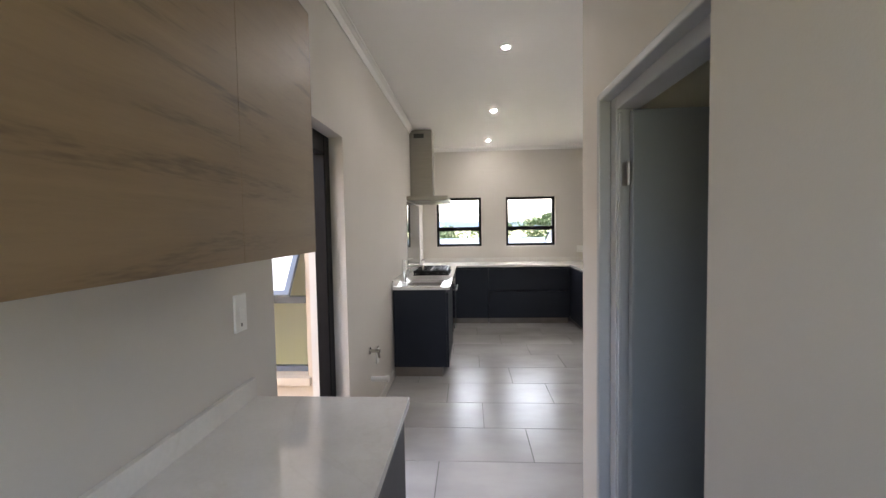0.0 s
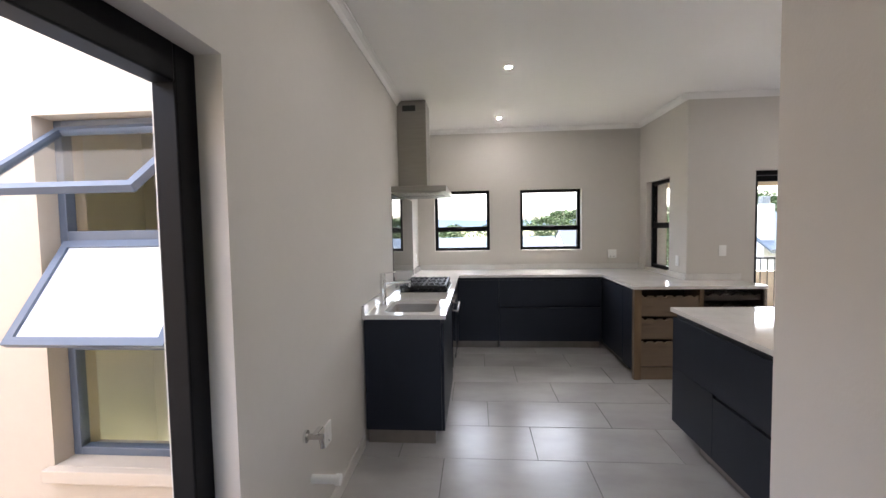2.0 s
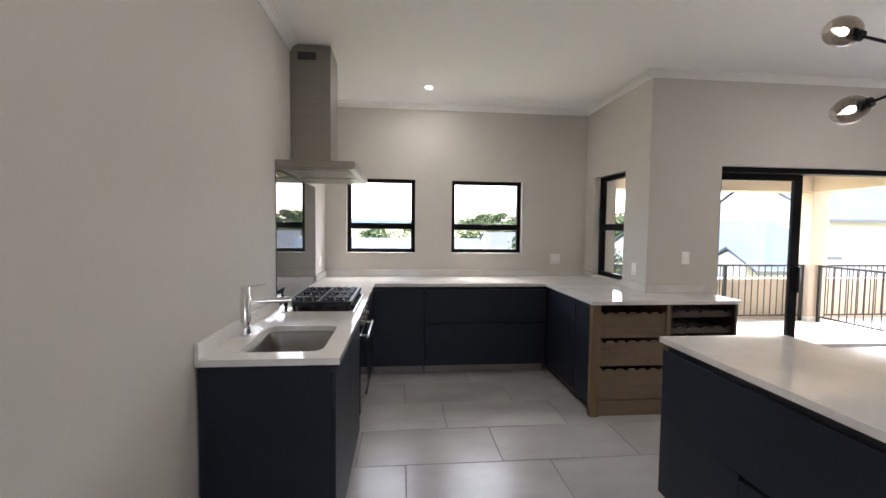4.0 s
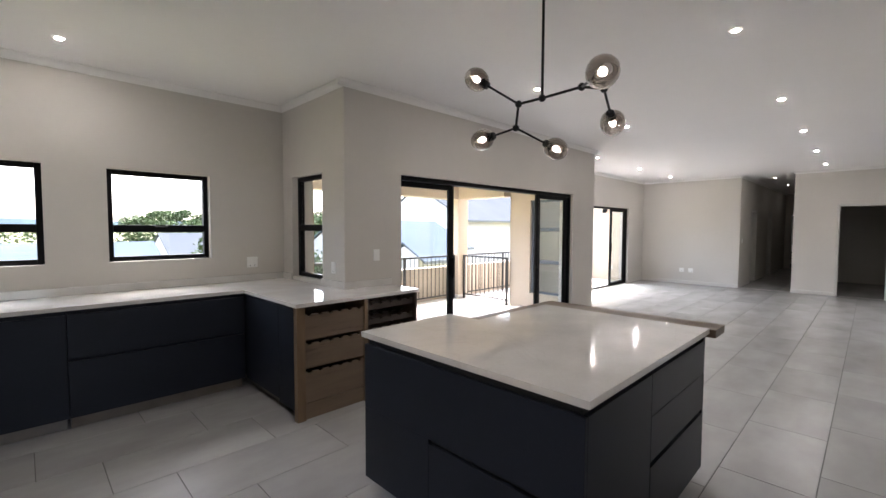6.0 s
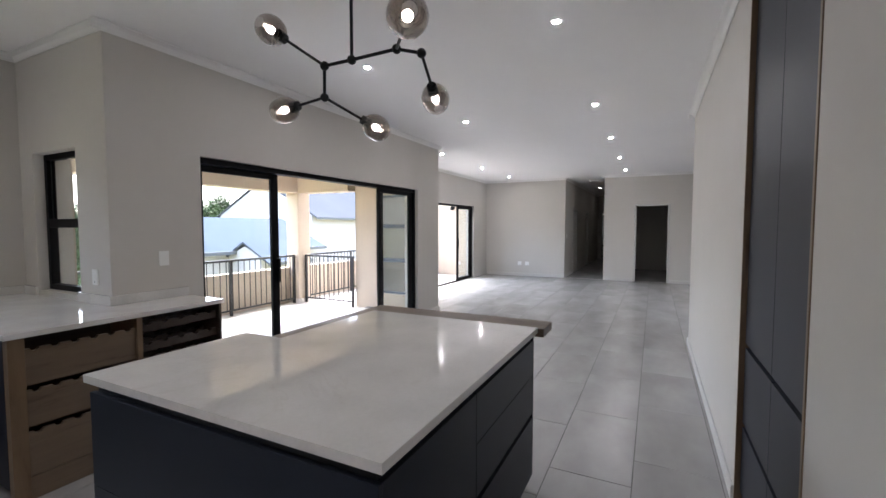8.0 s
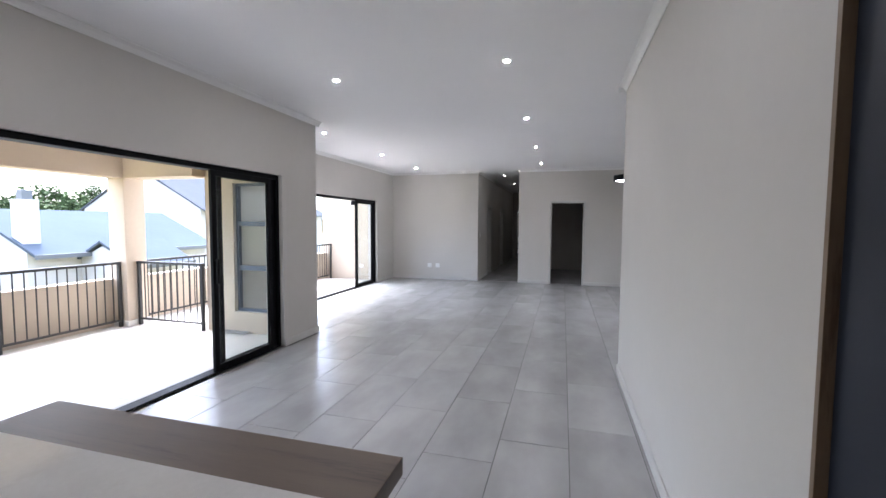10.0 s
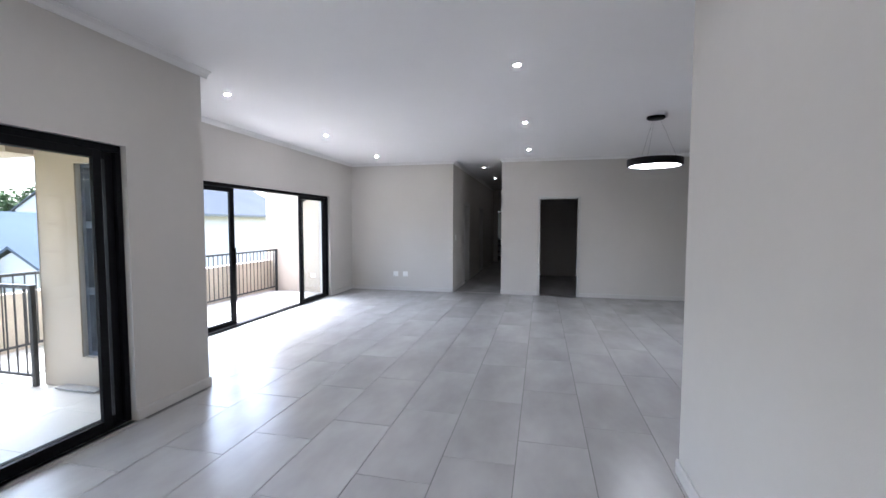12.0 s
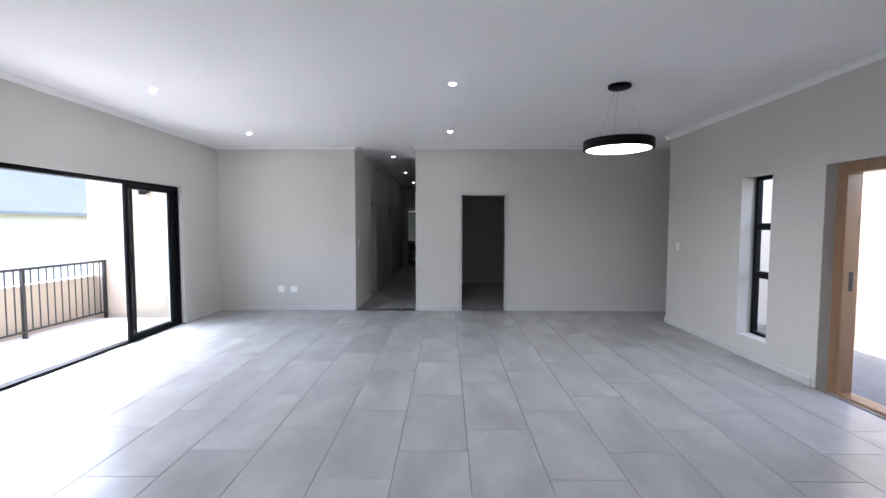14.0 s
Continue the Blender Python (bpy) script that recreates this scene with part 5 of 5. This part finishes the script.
CROWNS = [leaf_mesh(s, 44, 0.055, 1.0, 1.0) for s in (3, 5, 8)]


def tree(x, y, z, height, width):
    t = thing("tree", (x, y, z), "leafy green tree beyond the houses", "tree", "garden trees")
    tr = rod((x, y, z), (x + 0.1, y, z + height * 0.55), 0.035 * height, 0.015 * height, 9)
    for k in range(5):
        a = k * 1.256 + x
        tube(tr, (x + 0.05, y, z + height * (0.3 + 0.05 * k)), (x + width * 0.3 * math.cos(a), y + width * 0.3 * math.sin(a), z + height * (0.55 + 0.05 * k)), 0.014 * height, 0.006 * height, 7)
    part("trunk", tr, M_BARK, t)
    c = new("crown", rng.choice(CROWNS))
    c.parent = t
    c.location = (0, 0, height * 0.62)
    c.scale = (width * 0.5, width * 0.5, height * 0.40)
    c.rotation_euler = (0, 0, rng.uniform(0, 6.28))


for x, y, hh, ww in ((6.8, 19.0, 3.6, 3.0), (8.6, 21.5, 4.6, 3.2), (9.5, 27.5, 5.2, 5.0), (12.0, 33.0, 5.6, 6.0), (17.0, 36.0, 5.8, 6.5), (22.5, 40.0, 6.2, 7.0), (29.0, 46.0, 7.5, 8.0),
                     (-2.0, 46.0, 4.8, 7.0), (-9.0, 50.0, 5.0, 8.0), (4.0, 55.0, 5.2, 8.0), (-16.0, 30.0, 4.0, 5.0), (-24.0, 55.0, 5.5, 9.0), (10.0, 62.0, 5.8, 9.0), (-34.0, 48.0, 5.5, 8.0), (36.0, 52.0, 8.0, 9.0)):
    tree(x, y, -3.6, hh, ww)
for k in range(30):
    tree(14 + 3.2 * k + rng.uniform(-1.5, 1.5), 66 + rng.uniform(-7, 12), -3.6, rng.uniform(5.6, 7.6), rng.uniform(6.5, 10.0))

# courtyard beyond the back door
cy_f = bmesh.new()
cube(cy_f, -4.6, LX - 0.25, -1.6, 3.4, -0.6, -0.09)
courtyard = setting("courtyard_paving", cy_f, M_GROUT, "grey paved courtyard", "paving")
wall("wall_courtyard", "y", 3.38, 3.66, -7.0, LX - 0.25, -0.6, 3.4, [(-2.13, -1.25, 0.34, 2.17)], material=M_CREAM, label="cream plastered courtyard wall")
# next two walls are out of view, added to block sky light here
wall("wall_courtyard_blocker", "y", -1.4, -1.6, -4.6, LX - 0.25, -0.6, 3.2, material=M_CREAM, label="unseen cream wall added to shade the courtyard")
wall("wall_courtyard_far_blocker", "x", -4.4, -4.6, -1.4, 3.66, -0.6, 3.2, material=M_CREAM, label="unseen cream boundary wall, set high and close to shade the courtyard")
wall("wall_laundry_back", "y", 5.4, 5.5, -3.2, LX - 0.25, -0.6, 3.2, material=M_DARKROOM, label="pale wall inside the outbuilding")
# cover and end wall added to keep sky light out of the outbuilding
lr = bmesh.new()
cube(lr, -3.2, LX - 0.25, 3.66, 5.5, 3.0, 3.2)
setting("ceiling_laundry_blocker", lr, M_DARKROOM, "pale cover added over the outbuilding to shut out sky light", "ceiling")
wall("wall_laundry_blocker", "x", -3.2, -3.3, 3.66, 5.5, -0.6, 3.2, material=M_DARKROOM, label="pale end wall added to darken the outbuilding")
cs = bmesh.new()
cube(cs, -2.16, -1.22, 3.33, 3.50, 0.27, 0.338)
setting("trim_sill", bev(cs, 0.006), M_CREAM, "cream plastered window sill", "sill")
ow = tagged(thing("window_5", (-2.13, 3.5, 0.34), "slate-blue courtyard window with two propped-open sashes", "window"), kind="structure")
YF = 3.52
for n, b in (("frame_jamb", (-2.13, -2.085, 0.34, 2.17)), ("frame_jamb", (-1.295, -1.25, 0.34, 2.17)), ("frame_head", (-2.085, -1.295, 2.125, 2.17)), ("frame_sill", (-2.085, -1.295, 0.34, 0.385)),
             ("transom", (-2.085, -1.295, 0.93, 0.99)), ("transom", (-2.085, -1.295, 1.52, 1.58))):
    part(n, solid(b[0], b[1], YF - 0.03, YF + 0.03, b[2], b[3], bevel=0.004), M_BLUEALU, ow)
part("pane", solid(-2.085, -1.295, YF - 0.003, YF + 0.003, 0.385, 0.93), M_GLASS, ow)


def open_sash(zt, h, ang, glass):
    """A top-hung sash swung out about its head."""
    m = Matrix.Translation((0, YF - 0.035, zt)) @ pose(0, 0, 0, -ang, 0, 0)
    x0, x1, f = -2.09, -1.29, 0.04
    bm = bmesh.new()
    for b in ((x0, x0 + f, -h, 0), (x1 - f, x1, -h, 0), (x0 + f, x1 - f, -f, 0), (x0 + f, x1 - f, -h, -h + f)):
        cube(bm, b[0], b[1], -0.018, 0.018, b[2], b[3])
    bmesh.ops.transform(bm, matrix=m, verts=bm.verts[:])
    s = part("sash", bm, M_BLUEALU, ow, "slate-blue sash propped open")
    bm = cube(bmesh.new(), x0 + f, x1 - f, -0.003, 0.003, -h + f, -f)
    bmesh.ops.transform(bm, matrix=m, verts=bm.verts[:])
    part("pane", bm, glass, s)


open_sash(2.12, 0.60, 52, M_GLASS)
open_sash(1.52, 0.58, 36, M_FROST)

paver = mesh_of("paver", solid(-0.097, 0.097, -0.047, 0.047, -0.03, 0.0, bevel=0.004, segments=1), M_PAVER)
for ix in range(9):
    for iy in range(14):
        o = new("paver", paver)
        o.parent = courtyard
        o.location = (-2.75 + 0.2 * ix + (0.1 if iy % 2 else 0.0), 2.02 + 0.1 * iy, -0.068)

# entrance porch
pf = bmesh.new()
cube(pf, 6.0, 12.4, -4.0, PY - 0.25, -0.6, -0.03)
setting("porch_floor", pf, M_PAVER, "pale grey paved entrance porch", "paving")
wall("wall_porch", "y", -1.95, -2.2, 9.2, 12.45, -0.6, 2.6, [(9.75, 10.55, 1.14, 2.0)], material=M_CREAM, label="cream plastered porch wall")
ps = tagged(thing("window_6", (9.75, -2.05, 1.14), "slate-blue window in the porch wall", "window"), kind="structure")
for n, b in (("frame_jamb", (9.75, 9.80, 1.14, 2.0)), ("frame_jamb", (10.50, 10.55, 1.14, 2.0)), ("frame_head", (9.80, 10.50, 1.95, 2.0)), ("frame_sill", (9.80, 10.50, 1.14, 1.19)), ("transom", (9.80, 10.50, 1.45, 1.50))):
    part(n, solid(b[0], b[1], -2.10, -2.04, b[2], b[3], bevel=0.004), M_BLUEALU, ps)
part("pane", solid(9.80, 10.50, -2.073, -2.067, 1.19, 1.45), M_GLASS, ps)
part("pane", solid(9.80, 10.50, -2.073, -2.067, 1.50, 1.95), M_GLASS, ps)
part("sill", solid(9.70, 10.60, -1.96, -1.90, 1.06, 1.138, bevel=0.006), M_CREAM, ps, "cream plastered sill")

# blind and low shelves glimpsed down the corridor
M_BLIND = bpy.data.materials.new("pale_roller_blind")
M_BLIND.use_nodes = True
bn_nodes = M_BLIND.node_tree.nodes
cloth = bn_nodes.new("ShaderNodeBsdfTranslucent")
cloth.inputs[0].default_value = (0.10, 0.098, 0.09, 1)
M_BLIND.node_tree.links.new(cloth.outputs[0], bn_nodes["Material Output"].inputs[0])
rb5 = thing("roller_blind", (25.62, 4.87, 0.80), "pale roller blind drawn over the far window", "blind")
part("fabric", solid(25.60, 25.604, 4.28, 5.47, 0.79, 2.14), M_BLIND, rb5)
part("roller", rod((25.57, 4.27, 2.17), (25.57, 5.48, 2.17), 0.025), M_PLASTIC, rb5, "", True)
su = thing("low_shelf", (23.3, 5.0, 0), "low dark wooden shelf unit in the far room", "shelf")
for y in (4.55, 5.45):
    part("side_panel", solid(23.3, 23.7, y, y + 0.025, 0, 0.80, bevel=0.002), M_WALNUT, su)
for z in (0.06, 0.30, 0.54, 0.775):
    part("shelf_board", solid(23.3, 23.7, 4.575, 5.45, z, z + 0.025, bevel=0.002), M_WALNUT, su)
for z in (0.085, 0.325):
    part("drawer_front", solid(23.30, 23.32, 4.60, 5.42, z, z + 0.13, bevel=0.003), M_PALE, su, "pale drawer front")

# ---- floor tiles ----
TL, TW, GAP = 0.945, 0.4742, 0.0045
shared = {}


def tile_at(x0, x1, y0, y1):
    w, d = round(x1 - x0, 3), round(y1 - y0, 3)
    if (w, d) not in shared:
        shared[(w, d)] = mesh_of("tile", solid(-w / 2, w / 2, -d / 2, d / 2, -0.010, 0.0, bevel=0.0012, segments=1), M_TILE)
    o = new("tile", shared[(w, d)])
    o.parent = floor
    o.location = ((x0 + x1) / 2, (y0 + y1) / 2, 0.0)


rest = bmesh.new()
for r in range(-11, 10):
    y0 = 3.204 + TW * r
    shift = (0.51 - TL * 0.3333 * (r - 2)) % TL
    for c in range(-2, 29):
        x0 = shift + TL * c
        x1, y1 = x0 + TL, y0 + TW
        xm, ym = (x0 + x1) / 2, (y0 + y1) / 2
        if x1 < LX or y1 < -1.25:
            continue
        if xm < CX or xm > 7.4:
            ymax = NY + 0.15 if xm < CX else LY + 0.05
        elif ym > VY and x1 > 7.5:
            x0, ymax = 7.44, LY + 0.05
        else:
            ymax = VY + 0.05
        ymin = -1.25 if xm < 4 else (-0.15 if xm > 6.95 else SY - 0.4)
        if xm > 12.6:
            ymin = -1.6
        if 0.9 < xm < 6.9 and ym < SY - 0.3:
            continue
        if not 1.6 < ym < 5.1:
            if x0 > EX:
                continue
            x1 = min(x1, EX + 0.05)
        b = (max(x0, LX - 0.1) + GAP / 2, x1 - GAP / 2, max(y0, ymin) + GAP / 2, min(y1, ymax) - GAP / 2)
        if b[1] - b[0] < 0.03 or b[3] - b[2] < 0.03:
            continue
        if xm > EX + 0.1:
            cube(rest, *b, -0.010, 0.0)
        else:
            tile_at(*b)
tagged(part("tile_field", rest, M_TILE, floor), kind="stuff")
